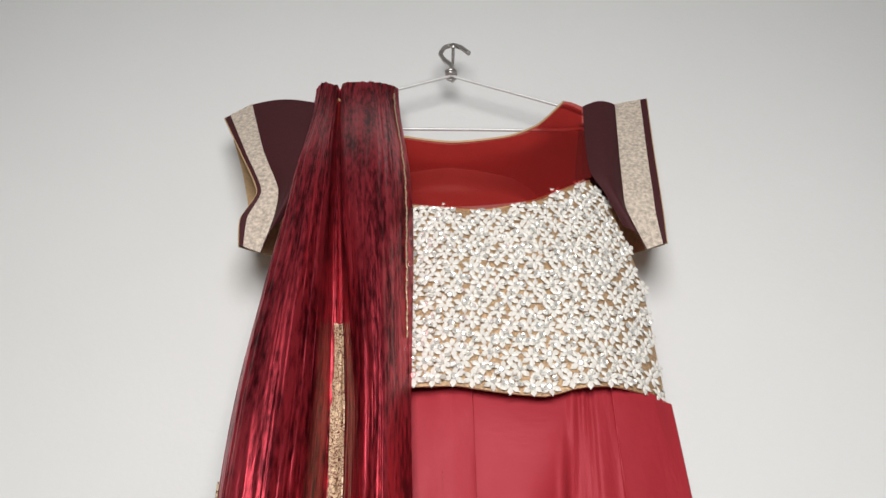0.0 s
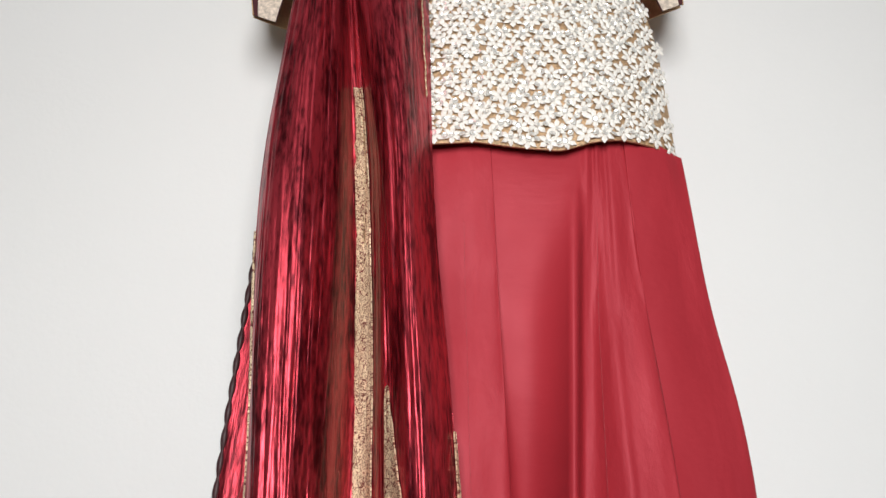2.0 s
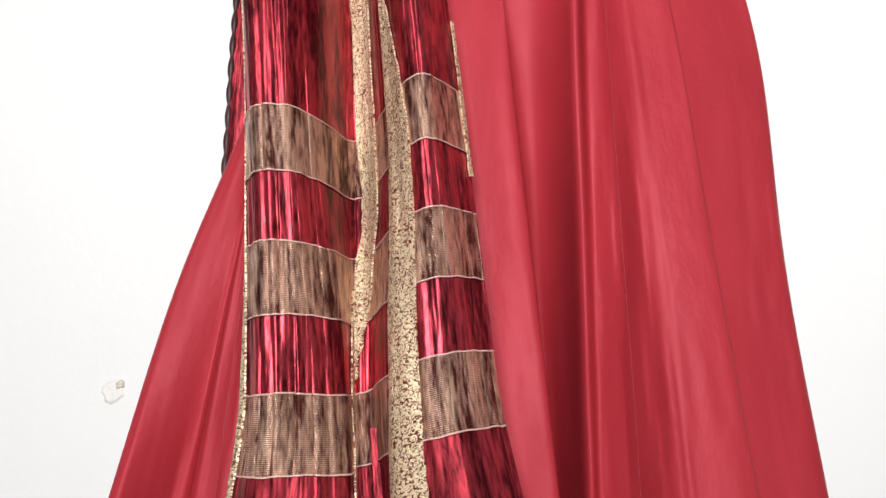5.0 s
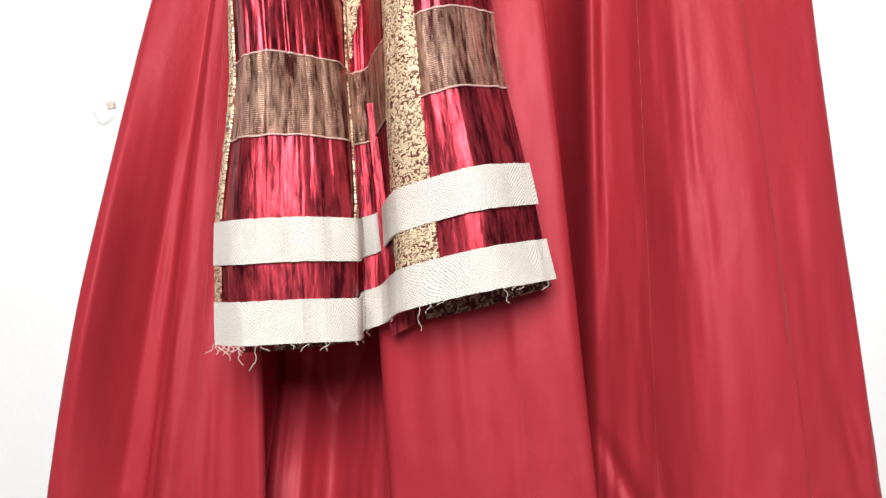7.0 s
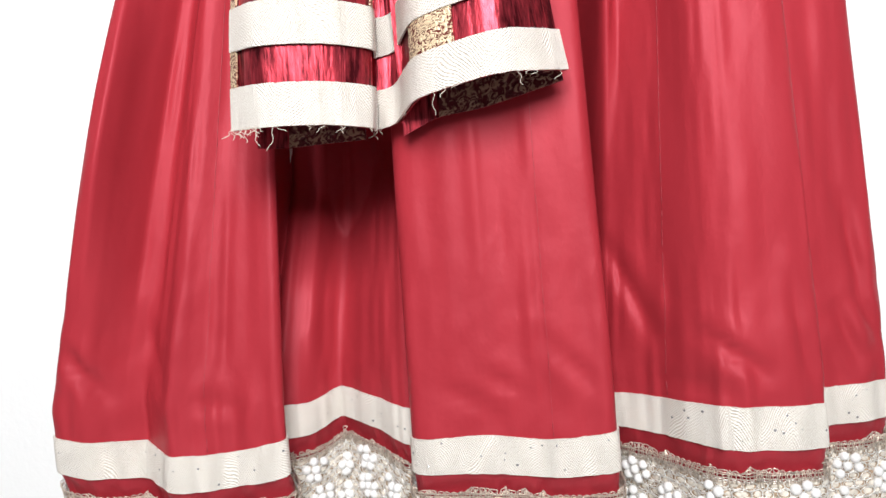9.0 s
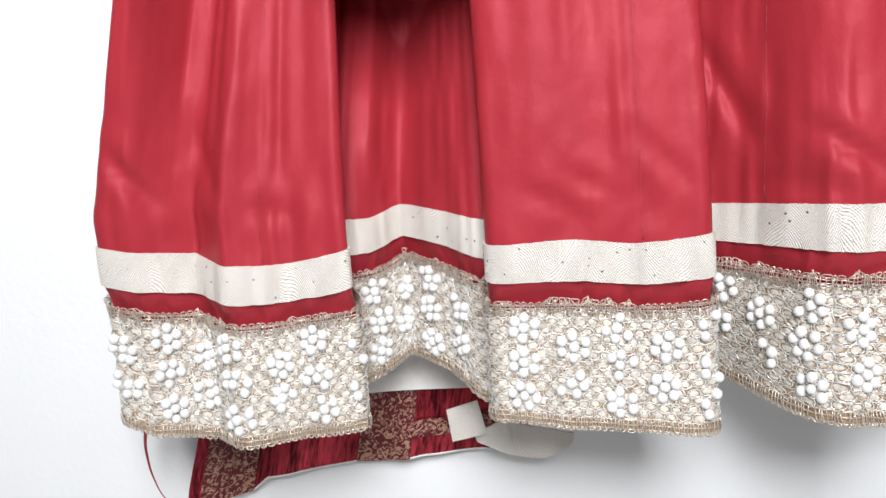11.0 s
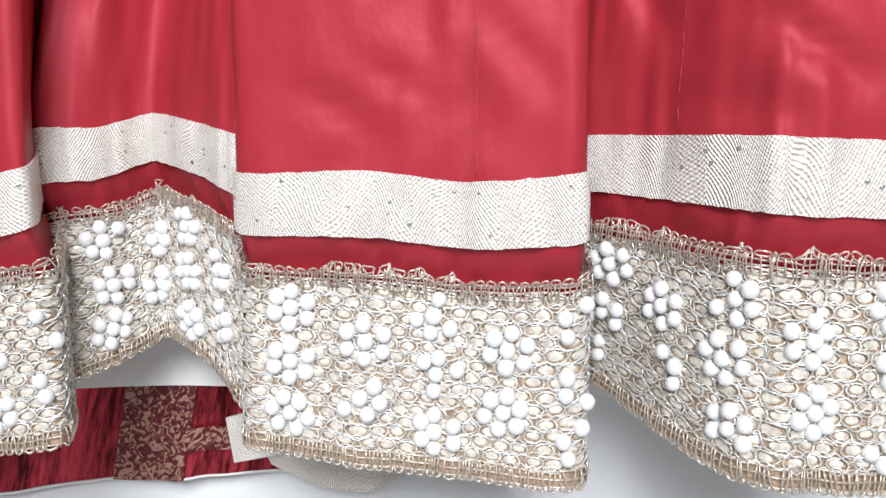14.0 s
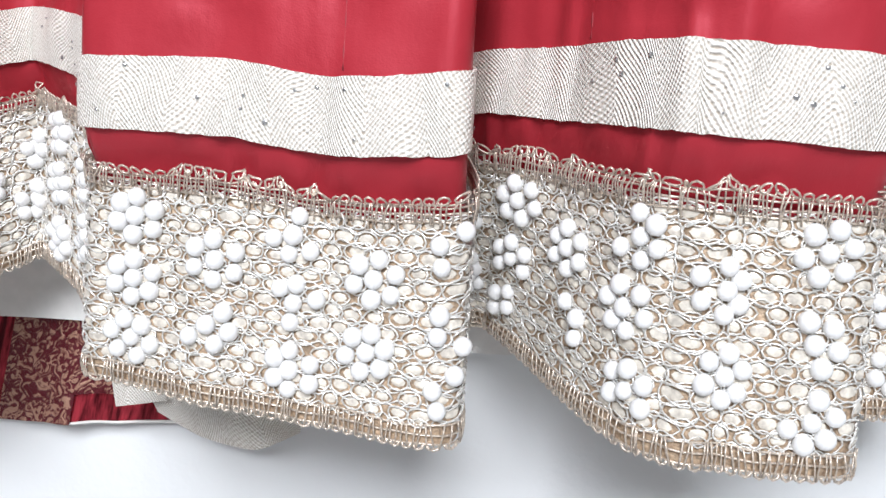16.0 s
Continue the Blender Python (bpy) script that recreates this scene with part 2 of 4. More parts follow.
class Tubes:
    """Collects round cords along polylines into one mesh."""

    def __init__(self, sides=5):
        self.sides, self.verts, self.faces = sides, [], []

    def add(self, pts, r, closed=False):
        p = np.asarray(pts, float)
        n = len(p)
        t = np.roll(p, -1, 0) - np.roll(p, 1, 0)
        if not closed:
            t[0], t[-1] = p[1] - p[0], p[-1] - p[-2]
        t /= np.linalg.norm(t, axis=1)[:, None] + 1e-12
        ref = np.where(np.abs(t[:, 1:2]) < 0.9, [[0.0, 1.0, 0.0]], [[1.0, 0.0, 0.0]])
        a = np.cross(t, ref)
        a /= np.linalg.norm(a, axis=1)[:, None] + 1e-12
        b = np.cross(t, a)
        ang = np.arange(self.sides) * 2 * math.pi / self.sides
        rr = np.broadcast_to(np.asarray(r, float), (n,))[:, None, None]
        ring = p[:, None] + rr * (np.cos(ang)[None, :, None] * a[:, None] + np.sin(ang)[None, :, None] * b[:, None])
        k = len(self.verts)
        self.verts.extend(ring.reshape(-1, 3).tolist())
        s = self.sides
        for i in range(n if closed else n - 1):
            j = (i + 1) % n
            for c in range(s):
                d = (c + 1) % s
                self.faces.append((k + i * s + c, k + j * s + c, k + j * s + d, k + i * s + d))
        if not closed:
            self.faces.append(tuple(k + c for c in range(s)))
            self.faces.append(tuple(k + (n - 1) * s + c for c in reversed(range(s))))

    def make(self, name, material, parent=None, label=""):
        return mesh_object(name, self.verts, self.faces, material, parent, label)


rng = np.random.RandomState(7)
TABLE = rng.rand(256, 256)


def soft_noise(u, v):
    """Smooth value noise of two coordinates, -1 to 1."""
    u, v = np.asarray(u, float), np.asarray(v, float)
    i, j = np.floor(u).astype(int), np.floor(v).astype(int)
    a, b = u - i, v - j
    a, b = a * a * (3 - 2 * a), b * b * (3 - 2 * b)
    g = lambda p, q: TABLE[(i + p) % 256, (j + q) % 256]  # noqa: E731
    return 2 * ((g(0, 0) * (1 - a) + g(1, 0) * a) * (1 - b) + (g(0, 1) * (1 - a) + g(1, 1) * a) * b) - 1


def spline(keys, at):
    """Catmull-Rom through equally spaced keys (the first axis), at fractional places."""
    keys, at = np.asarray(keys, float), np.asarray(at, float)
    n = len(keys)
    i = np.clip(np.floor(at).astype(int), 0, n - 2)
    f = (at - i).reshape(at.shape + (1,) * (keys.ndim - 1))
    p0, p1, p2, p3 = (keys[np.clip(i + k, 0, n - 1)] for k in (-1, 0, 1, 2))
    m1, m2 = 0.35 * (p2 - p0), 0.35 * (p3 - p1)
    return (2 * f**3 - 3 * f**2 + 1) * p1 + (f**3 - 2 * f**2 + f) * m1 + (3 * f**2 - 2 * f**3) * p2 + (f**3 - f**2) * m2


class Cloth:
    """A hanging sheet: place(u, h) gives points for the fraction u across the folds and the height h."""

    def __init__(self, place, u_end, h_ref):
        self.place, self.u_end = place, u_end
        u = np.linspace(0, u_end, 1500)
        p = place(u, np.full_like(u, h_ref))
        self.us, self.arc = u, np.r_[0, np.cumsum(np.linalg.norm(np.diff(p, axis=0), axis=1))]
        self.length = self.arc[-1]

    def u_at(self, a):
        return np.interp(a, self.arc, self.us)

    def a_at(self, u):
        return np.interp(u, self.us, self.arc)

    def at(self, a, h, off=0.0):
        """The point at arc length a and height h, off metres in front of the cloth, and the cloth's normal there."""
        a, h = np.broadcast_arrays(np.asarray(a, float), np.asarray(h, float))
        p = self.place(self.u_at(a), h)
        e = 0.0012
        du = self.place(self.u_at(a + e), h) - self.place(self.u_at(a - e), h)
        dh = self.place(self.u_at(a), h + e) - self.place(self.u_at(a), h - e)
        n = np.cross(du, dh)
        n /= np.linalg.norm(n, axis=-1, keepdims=True) + 1e-12
        return p + n * np.asarray(off, float)[..., None], n

    def strip(self, name, a0, a1, low, high, off, material, parent, label="", step=0.003, rows=2, thick=0.0012, rough_edge=0.0):
        """A band of cloth from arc a0 to a1 between two heights (numbers or functions of the arc)."""
        a = np.linspace(a0, a1, max(3, int((a1 - a0) / step)))
        lo = low(a) if callable(low) else np.full_like(a, low)
        hi = high(a) if callable(high) else np.full_like(a, high)
        if rough_edge:
            lo = lo + rough_edge * soft_noise(a * 400, 3.3)
            hi = hi + rough_edge * soft_noise(a * 400, 9.3)
        w = np.linspace(0, 1, rows)
        A = np.repeat(a[:, None], rows, 1)
        Hh = lo[:, None] * (1 - w) + hi[:, None] * w
        p, _ = self.at(A, Hh, off)
        return mesh_object(name, p.reshape(-1, 3), grid_faces(len(a), rows), material, parent, label,
                           uv=np.stack([A, Hh], -1).reshape(-1, 2), thick=thick)


def loft(name, first, second, t0, t1, material, parent, label="", off=0.0, nu=40, nv=10, bulge=0.0, thick=0.001):
    """A sheet between two polylines, from the part t0 to the part t1 of the way."""
    a = spline(first, np.linspace(0, len(first) - 1, nu))
    b = spline(second, np.linspace(0, len(second) - 1, nu))
    t = np.linspace(t0, t1, nv)[None, :, None]
    p = a[:, None] * (1 - t) + b[:, None] * t
    p[..., 1] += off - bulge * np.sin(np.pi * t[..., 0])
    d = np.linalg.norm(b - a, axis=1).mean()
    along = np.r_[0, np.cumsum(np.linalg.norm(np.diff(b, axis=0), axis=1))]
    uv = np.stack(np.broadcast_arrays(along[:, None], t[0, :, 0][None] * d), -1)
    return mesh_object(name, p.reshape(-1, 3), grid_faces(nu, nv), material, parent, label, uv=uv.reshape(-1, 2), thick=thick)


def thing(name, label, category, at=(0, 0, 0), group=""):
    ob = new(name)
    ob.empty_display_size = 0.05
    return tagged(ob, label, category, group)


# ---- the room ----
def room():
    def slab(name, x0, x1, y0, y1, z0, z1, material, label):
        bm = bmesh.new()
        box(bm, x0, x1, y0, y1, z0, z1)
        return tagged(part(name, bm, material, None, "", False), label, kind="structure")

    w, b, h = ROOM_W, ROOM_BACK, ROOM_H
    slab("wall_north", -w - 0.15, w + 0.15, WALL_Y, WALL_Y + 0.15, 0, h, M_WALL, "plain white painted wall with a slight unevenness")
    # added out of view: dark side walls and ceiling deepen the shade on the cloth
    slab("wall_east", w, w + 0.15, b, WALL_Y, 0, h, M_SIDE, "unseen side wall, kept dark grey to hold down bounced light")
    slab("wall_west", -w - 0.15, -w, b, WALL_Y, 0, h, M_SIDE, "unseen side wall, kept dark grey to hold down bounced light")
    slab("floor", -w - 0.15, w + 0.15, b - 0.15, WALL_Y + 0.15, -0.1, 0, M_FLOOR, "unseen pale floor that bounces light up under the hem")
    slab("ceiling", -w - 0.15, w + 0.15, b - 0.15, WALL_Y + 0.15, h, h + 0.1, M_CEIL, "unseen ceiling, kept dark grey to hold down bounced light")
    x0, x1, z0, z1 = WIN
    # the wall round the window is added unseen, in the same bounce-damping grey
    bm = bmesh.new()
    for q in ((-w - 0.15, x0, 0, h), (x1, w + 0.15, 0, h), (x0, x1, 0, z0), (x0, x1, z1, h)):
        box(bm, q[0], q[1], b - 0.15, b, q[2], q[3])
    tagged(part("wall_south", bm, M_SIDE, None, "", False), "unseen wall with a window opening, dark grey against bounced light", kind="structure")
    bm = bmesh.new()
    for q in ((x0, x0 + 0.05, z0, z1), (x1 - 0.05, x1, z0, z1), (x0 + 0.05, x1 - 0.05, z0, z0 + 0.05), (x0 + 0.05, x1 - 0.05, z1 - 0.05, z1)):
        box(bm, q[0], q[1], b - 0.12, b - 0.06, q[2], q[3])
    tagged(part("window_1", bm, M_FRAME, None, "", False), "white framed window letting in daylight", kind="structure")


room()

# ---- the dress ----
LOW_X = (-0.13, -0.05, 0.016, 0.057, 0.102, 0.134, 0.162, 0.193, 0.228, 0.25)
LOW_Z = (1.540, 1.536, 1.539, 1.541, 1.535, 1.533, 1.541, 1.546, 1.546, 1.538)


def bodice_low(x):
    """The wavy seam where the bodice ends and the skirt begins."""
    return np.interp(x, LOW_X, LOW_Z)


WAIST, HEM, BAND = 1.54, 0.50, 0.630
# Across the front of the skirt, fold by fold: x and depth at the hem, x at the waist, rise of the band, rise of the lower edge.
FOLDS_A = [
    (-0.296, -0.020, -0.056, 0.012, 0.020), (-0.300, -0.072, -0.060, 0.011, 0.020), (-0.274, -0.080, -0.066, 0.006, 0.010),
    (-0.238, -0.068, -0.074, 0.001, 0.004), (-0.212, -0.088, -0.085, -0.006, 0.002), (-0.178, -0.078, -0.098, -0.008, 0.004),
    (-0.136, -0.078, -0.112, -0.001, 0.008), (-0.154, -0.036, -0.110, 0.010, 0.014), (-0.146, -0.048, -0.090, 0.015, 0.026),
    (-0.126, -0.034, -0.080, 0.015, 0.034), (-0.106, -0.018, -0.068, 0.022, 0.043), (-0.076, -0.042, -0.056, 0.017, 0.036),
]
FOLDS_B = [
    (-0.054, -0.062, -0.050, 0.012, 0.020), (-0.034, -0.066, -0.046, 0.007, 0.009), (-0.046, -0.078, -0.047, 0.000, 0.012),
    (-0.042, -0.092, -0.045, -0.003, 0.014), (0.008, -0.097, 0.005, -0.002, 0.008), (0.044, -0.099, 0.042, -0.006, 0.005),
    (0.087, -0.102, 0.070, -0.002, 0.003), (0.080, -0.050, 0.072, 0.006, 0.020), (0.084, -0.034, 0.140, 0.010, 0.024),
    (0.096, -0.046, 0.158, 0.011, 0.026), (0.120, -0.066, 0.167, 0.011, 0.018), (0.146, -0.100, 0.173, 0.011, 0.009),
    (0.168, -0.112, 0.180, 0.010, 0.007), (0.218, -0.106, 0.196, 0.008, 0.006), (0.206, -0.062, 0.198, 0.006, 0.008),
    (0.240, -0.050, 0.234, 0.006, 0.008), (0.285, -0.042, 0.253, 0.008, 0.010), (0.292, 0.000, 0.247, 0.008, 0.010),
]
FOLDS = np.array(FOLDS_A + FOLDS_B)
NF = len(FOLDS)


# Short creases pressed into the satin: from x, z to x, z and their depth.
CREASES = ((0.098, 0.747, 0.123, 0.682, 0.0042), (0.147, 0.686, 0.183, 0.659, 0.0042), (0.045, 0.690, 0.078, 0.655, 0.0018), (-0.025, 0.660, 0.01, 0.645, 0.0014),
           (-0.235, 0.720, -0.215, 0.665, 0.0016), (-0.28, 0.70, -0.255, 0.66, 0.0016), (0.12, 0.655, 0.16, 0.648, 0.002), (-0.20, 0.66, -0.165, 0.652, 0.0015),
           (0.262, 0.765, 0.271, 0.705, 0.003), (0.268, 0.70, 0.284, 0.662, 0.003), (0.252, 0.69, 0.266, 0.655, 0.003), (0.20, 0.72, 0.207, 0.66, 0.0025),
           (-0.282, 0.70, -0.262, 0.668, 0.003), (0.005, 0.668, 0.03, 0.655, 0.002))


def skirt_place(u, h):
    """h is 0 at the lower edge and 1 at the waist."""
    c = spline(FOLDS, np.clip(u, 0, NF - 1))
    low, band = HEM + c[..., 4], BAND + c[..., 3]
    hb = (BAND - HEM) / (WAIST - HEM)
    waist = bodice_low(c[..., 2]) + 0.004
    z = np.where(h < hb, low + (band - low) * h / hb, band + (waist - band) * (h - hb) / (1 - hb))
    g = np.clip((z - 0.66) / (WAIST - 0.66), 0, 1.05)
    x = c[..., 0] * (1 - g) + c[..., 2] * g
    rim = np.clip(2.6 - u, 0, 1)
    swell = rim * np.exp(-(((z - 0.86) / 0.15) ** 2))
    x = x - 0.016 * rim * np.exp(-(((z - 1.08) / 0.15) ** 2)) + 0.004 * swell
    side = np.clip((c[..., 2] - 0.18) / 0.07, 0, 1)
    x = x + 0.018 * side * np.exp(-(((z - 1.27) / 0.15) ** 2))
    high = np.clip((z - 1.36) / 0.18, 0, 1)
    high = high * high * (3 - 2 * high)
    hidden = np.clip((0.0 - c[..., 2]) / 0.04, 0, 1)
    yw = -0.048 - 0.022 * high + 0.045 * hidden + 0.016 * (np.abs(c[..., 2] - 0.053) / 0.19) ** 4 + 0.16 * np.clip(c[..., 1] + 0.05, -0.05, 0.06) * (1 - high)
    edge = np.clip(np.minimum(u, NF - 1 - u) / 1.0, 0, 1)
    yw = yw * edge + -0.02 * (1 - edge)
    gy = np.clip((z - 0.60) / 0.82, 0, 1) ** 1.4
    y = c[..., 1] * (1 - gy) + yw * gy
    y = y - 0.040 * swell
    # the deep valley beside the middle fold
    y = y + 0.070 * np.exp(-(((u - 19.4) / 0.7) ** 2)) * np.exp(-(((z - 0.97) / 0.24) ** 2))
    # the hollow between the two front folds, deepest under the shawl
    y = y + 0.062 * np.clip((u - 6.6) / 0.9, 0, 1) * np.clip((13.2 - u) / 0.9, 0, 1) * np.exp(-(((z - 0.83) / 0.10) ** 2))
    y = y - 0.007 * np.exp(-(((u - 9.2) / 0.5) ** 2)) * np.exp(-(((z - 0.74) / 0.08) ** 2))
    y = np.minimum(y, 0.026)
    # the sharp lip that bounds the valley
    y = y - 0.028 * np.exp(-(((u - 20.25) / 0.5) ** 2)) * np.clip((z - 0.80) / 0.12, 0, 1) * (1 - high)
    # a recessed left part of the fourth fold towards the lower edge
    y = y + 0.05 * np.exp(-(((u - 21.0) / 1.1) ** 2)) * np.clip((0.60 - z) / 0.1, 0, 1)
    # the puckered strip between ribbon and braid leans inwards
    zn = HEM + h * (WAIST - HEM)
    strip = np.clip((0.6045 - zn) / 0.018, 0, 1)
    y = y + 0.0115 * strip + 0.0030 * soft_noise(u * 6, zn * 260) * np.sin(np.pi * strip)
    for x0, z0, x1, z1, deep in CREASES:
        t = np.clip(((x - x0) * (x1 - x0) + (z - z0) * (z1 - z0)) / ((x1 - x0) ** 2 + (z1 - z0) ** 2), 0, 1)
        d = np.hypot(x - x0 - t * (x1 - x0), z - z0 - t * (z1 - z0))
        y = y + deep * (np.exp(-((d / 0.0045) ** 2)) - 0.6 * np.exp(-(((d - 0.011) / 0.007) ** 2))) * np.sin(np.pi * np.clip(t, 0.04, 0.96)) ** 0.5 * (np.abs(y + 0.08) < 0.05)
    low_part = np.clip((0.80 - z) / 0.14, 0, 1) * np.clip((z - 0.6) / 0.03, 0, 1)
    wob = 0.0035 * soft_noise(u * 1.7, z * 9) * (0.35 + 0.2 * gy) + 0.0016 * soft_noise(u * 5 + 7, z * 17) * (1 - gy) ** 2
    # the satin buckles where the stiff ribbon holds it
    wob = wob + low_part * (0.0014 * soft_noise(x * 38 + z * 14, z * 30 - x * 9) + 0.0008 * soft_noise(x * 90 - z * 40, z * 70 + 3))
    return np.stack([x, y + wob, z], -1)


SKIRT = Cloth(skirt_place, NF - 1, 0.1)
H_OF = lambda z: (z - HEM) / (WAIST - HEM)  # noqa: E731

dress = thing("dress", "long flared red satin dress with sequined bodice and pearl hem", "dress")


def skirt():
    a = np.linspace(0, SKIRT.length, 460)
    hs = np.linspace(H_OF(0.572), 1.0, 170)
    A, Hh = np.meshgrid(a, hs, indexing="ij")
    p, _ = SKIRT.at(A, Hh)
    mesh_object("skirt", p.reshape(-1, 3), grid_faces(len(a), len(hs)), M_SATIN, dress, "crimson satin skirt in deep folds",
                uv=np.stack([A, Hh * (WAIST - HEM)], -1).reshape(-1, 2), thick=0.0008)
    # back of the skirt
    zs = np.linspace(0.502, 1.56, 60)
    us = np.linspace(0, 1, 90)
    U, Z = np.meshgrid(us, zs, indexing="ij")
    g = np.clip((Z - 0.66) / (WAIST - 0.66), 0, 1)
    x = (-0.28 * (1 - g) - 0.045 * g) * (1 - U) + (0.287 * (1 - g) + 0.243 * g) * U
    y = 0.036 + 0.003 * np.sin(U * 26 + 1.0) * (1 - g) * np.sin(np.pi * U) - 0.02 * (1 - np.sin(np.pi * U))
    mesh_object("back_panel", np.stack([x, y, Z], -1).reshape(-1, 3), grid_faces(90, 60), M_LINING, dress, "white lined back of the skirt",
                uv=np.stack([x, Z], -1).reshape(-1, 2), thick=0.0015)


def seams():
    for u in (4.65, 17.1, 22.3):
        tb = Tubes(4)
        h = np.linspace(H_OF(0.632), 0.93, 260)
        a = float(SKIRT.a_at(u)) + 0.0004 * soft_noise(h * 90, u)
        tb.add(SKIRT.at(np.full_like(h, 1.0) * a, h, 0.0002)[0], 0.00028 + 0.0002 * (np.sin(h * 900) > 0))
        tb.make("seam", M_SEAM, dress, "fine stitched seam")


skirt()
seams()
hb_top = H_OF(BAND)
SKIRT.strip("hem_ribbon", 0.0, SKIRT.length, H_OF(BAND - 0.0265), hb_top, 0.0012, M_RIBBON, dress, "silvery ivory woven ribbon round the hem", step=0.002, rows=4, rough_edge=0.0003)


# ---- small studs on the hem ribbon ----
def studs():
    verts, faces = [], []
    for i in range(80):
        a, z = rng.uniform(0.01, SKIRT.length - 0.01), BAND - rng.uniform(0.003, 0.0235)
        c, nn = SKIRT.at(a, H_OF(z), 0.0021)
        t = np.cross((0, 0, 1), nn)
        t /= np.linalg.norm(t) + 1e-9
        b = np.cross(nn, t)
        q, r = len(verts), rng.uniform(0.0004, 0.0010)
        verts.append(c + nn * 0.0005)
        verts += [c + r * (math.cos(g * math.pi / 3) * t + math.sin(g * math.pi / 3) * b) for g in range(6)]
        faces += [(q, q + 1 + g, q + 1 + (g + 1) % 6) for g in range(6)]
    tagged(mesh_object("ribbon_stud_field", verts, faces, M_STUD, dress), kind="stuff")


studs()


# ---- pearl lace on the hem ----
def lace():
    a = np.linspace(0, SKIRT.length, 420)
    hs = np.linspace(0, H_OF(0.581), 14)
    A, Hh = np.meshgrid(a, hs, indexing="ij")
    p, _ = SKIRT.at(A, Hh, 0.0022)
    net = mesh_object("lace", p.reshape(-1, 3), grid_faces(len(a), len(hs)), M_LACE, dress, "beige net lace strip with silver cords and white pearls",
                      uv=np.stack([A, Hh * (WAIST - HEM)], -1).reshape(-1, 2), thick=0.0012)
    k = 1.0 / (WAIST - HEM)
    # clear flat sequins in staggered rows, each held by a looped cord
    n = int(SKIRT.length / 0.0016)
    s = np.linspace(0.002, SKIRT.length - 0.002, n)
    pitch = 0.0084
    spots = [((i + 0.5 * (row % 2) + 0.25) * pitch + rng.uniform(-0.0009, 0.0009), 0.0105 + row * 0.0057 + rng.uniform(-0.0007, 0.0007), rng.uniform(0.82, 1.15))
             for row in range(13) for i in range(int(SKIRT.length / pitch))]
    spots = np.array([q for q in spots if q[0] < SKIRT.length - 0.005])
    w = np.arange(8) * math.pi / 4
    ca, ch, cs = spots[:, :1], spots[:, 1:2], spots[:, 2:]
    disc, _ = SKIRT.at(ca + 0.0028 * cs * np.cos(w), (ch + 0.0020 * cs * np.sin(w)) * k, np.full((len(spots), 8), 0.0032))
    hub, _ = SKIRT.at(ca[:, 0], ch[:, 0] * k, np.full(len(spots), 0.0040))
    verts = np.concatenate([hub[:, None], disc], 1).reshape(-1, 3)
    faces = [(9 * q, 9 * q + 1 + g, 9 * q + 1 + (g + 1) % 8) for q in range(len(spots)) for g in range(8)]
    tagged(mesh_object("sequin_field", verts, faces, M_GLASSBEAD, net), kind="stuff")
    cords = Tubes(4)
    w = np.arange(10) * math.pi / 5
    lift = 0.0038 + 0.0007 * np.sin(w * 2 + spots[:, :1] * 900)
    loops, _ = SKIRT.at(ca + 0.0041 * cs * np.cos(w) + 0.0005 * soft_noise(ca * 700 + w, ch * 900), (ch + 0.0031 * cs * np.sin(w)) * k, lift)
    for q in loops:
        cords.add(q, 0.00036, True)
    # thin wavering threads between the rows
    for row in range(14):
        mid = 0.0077 + row * 0.0057
        for side in (-1, 1):
            h = mid + side * 0.0012 * np.sin(s * 2 * math.pi / pitch + math.pi * row) + 0.0010 * soft_noise(s * 190, row * 3.1 + side)
            cords.add(SKIRT.at(s + 0.0010 * soft_noise(s * 130, row + 40), h * k, 0.0036 + 0.0008 * soft_noise(s * 400, row + side))[0], 0.00032)
    cords.make("lace_cord", M_CORD, net, "shiny pale cords looped round the sequins")
    # ladder braid over the join, and along the lower edge
    for name, lows, hi, bars, label in (("hem_braid", (0.5802, 0.5830, 0.5862, 0.5888), 0.5900, 0.0015, "silver ladder braid with looped edge"),
                                        ("edge_braid", (0.5005, 0.5040, 0.5075), 0.508, 0.0019, "silver ladder braid along the lower edge")):
        tb = Tubes(4)
        for z in lows:
            h = (z - HEM + 0.0006 * soft_noise(s * 140, z * 900)) * k
            tb.add(SKIRT.at(s, h, 0.0042)[0], 0.00042)
        m = int(SKIRT.length / bars)
        for i in range(m):
            aa = (i + 0.5) * bars + rng.uniform(-0.0005, 0.0005)
            lo = lows[0] - (0.0042 * rng.rand() ** 3 if name == "hem_braid" else 0.0015)
            zz = np.array([lo, (lo + hi) / 2, hi]) - HEM
            lean = rng.uniform(-0.0008, 0.0008)
            tb.add(SKIRT.at(aa + np.array([-lean, 0, lean]), zz * k, [0.0044, 0.0050, 0.0044])[0], rng.uniform(0.00028, 0.00042))
        if name == "hem_braid":
            for i in range(int(SKIRT.length / 0.0040)):
                w = np.linspace(0, 2 * math.pi, 8, endpoint=False)
                aa = (i + 0.5) * 0.0040
                tb.add(SKIRT.at(aa + 0.0016 * np.cos(w), (0.5906 - HEM + 0.0013 * np.sin(w)) * k, 0.0046)[0], 0.0004, True)
        else:
            for i in range(int(SKIRT.length / 0.0042)):
                w = np.linspace(0, math.pi, 5)
                tb.add(SKIRT.at((i + 0.5) * 0.0042 + 0.0017 * np.cos(w), (0.0005 - 0.0022 * np.sin(w)) * k, 0.0040)[0], 0.0006)
        tb.make(name, M_BRAID, dress, label)
    # pearls in clusters of seven
    bm = bmesh.new()
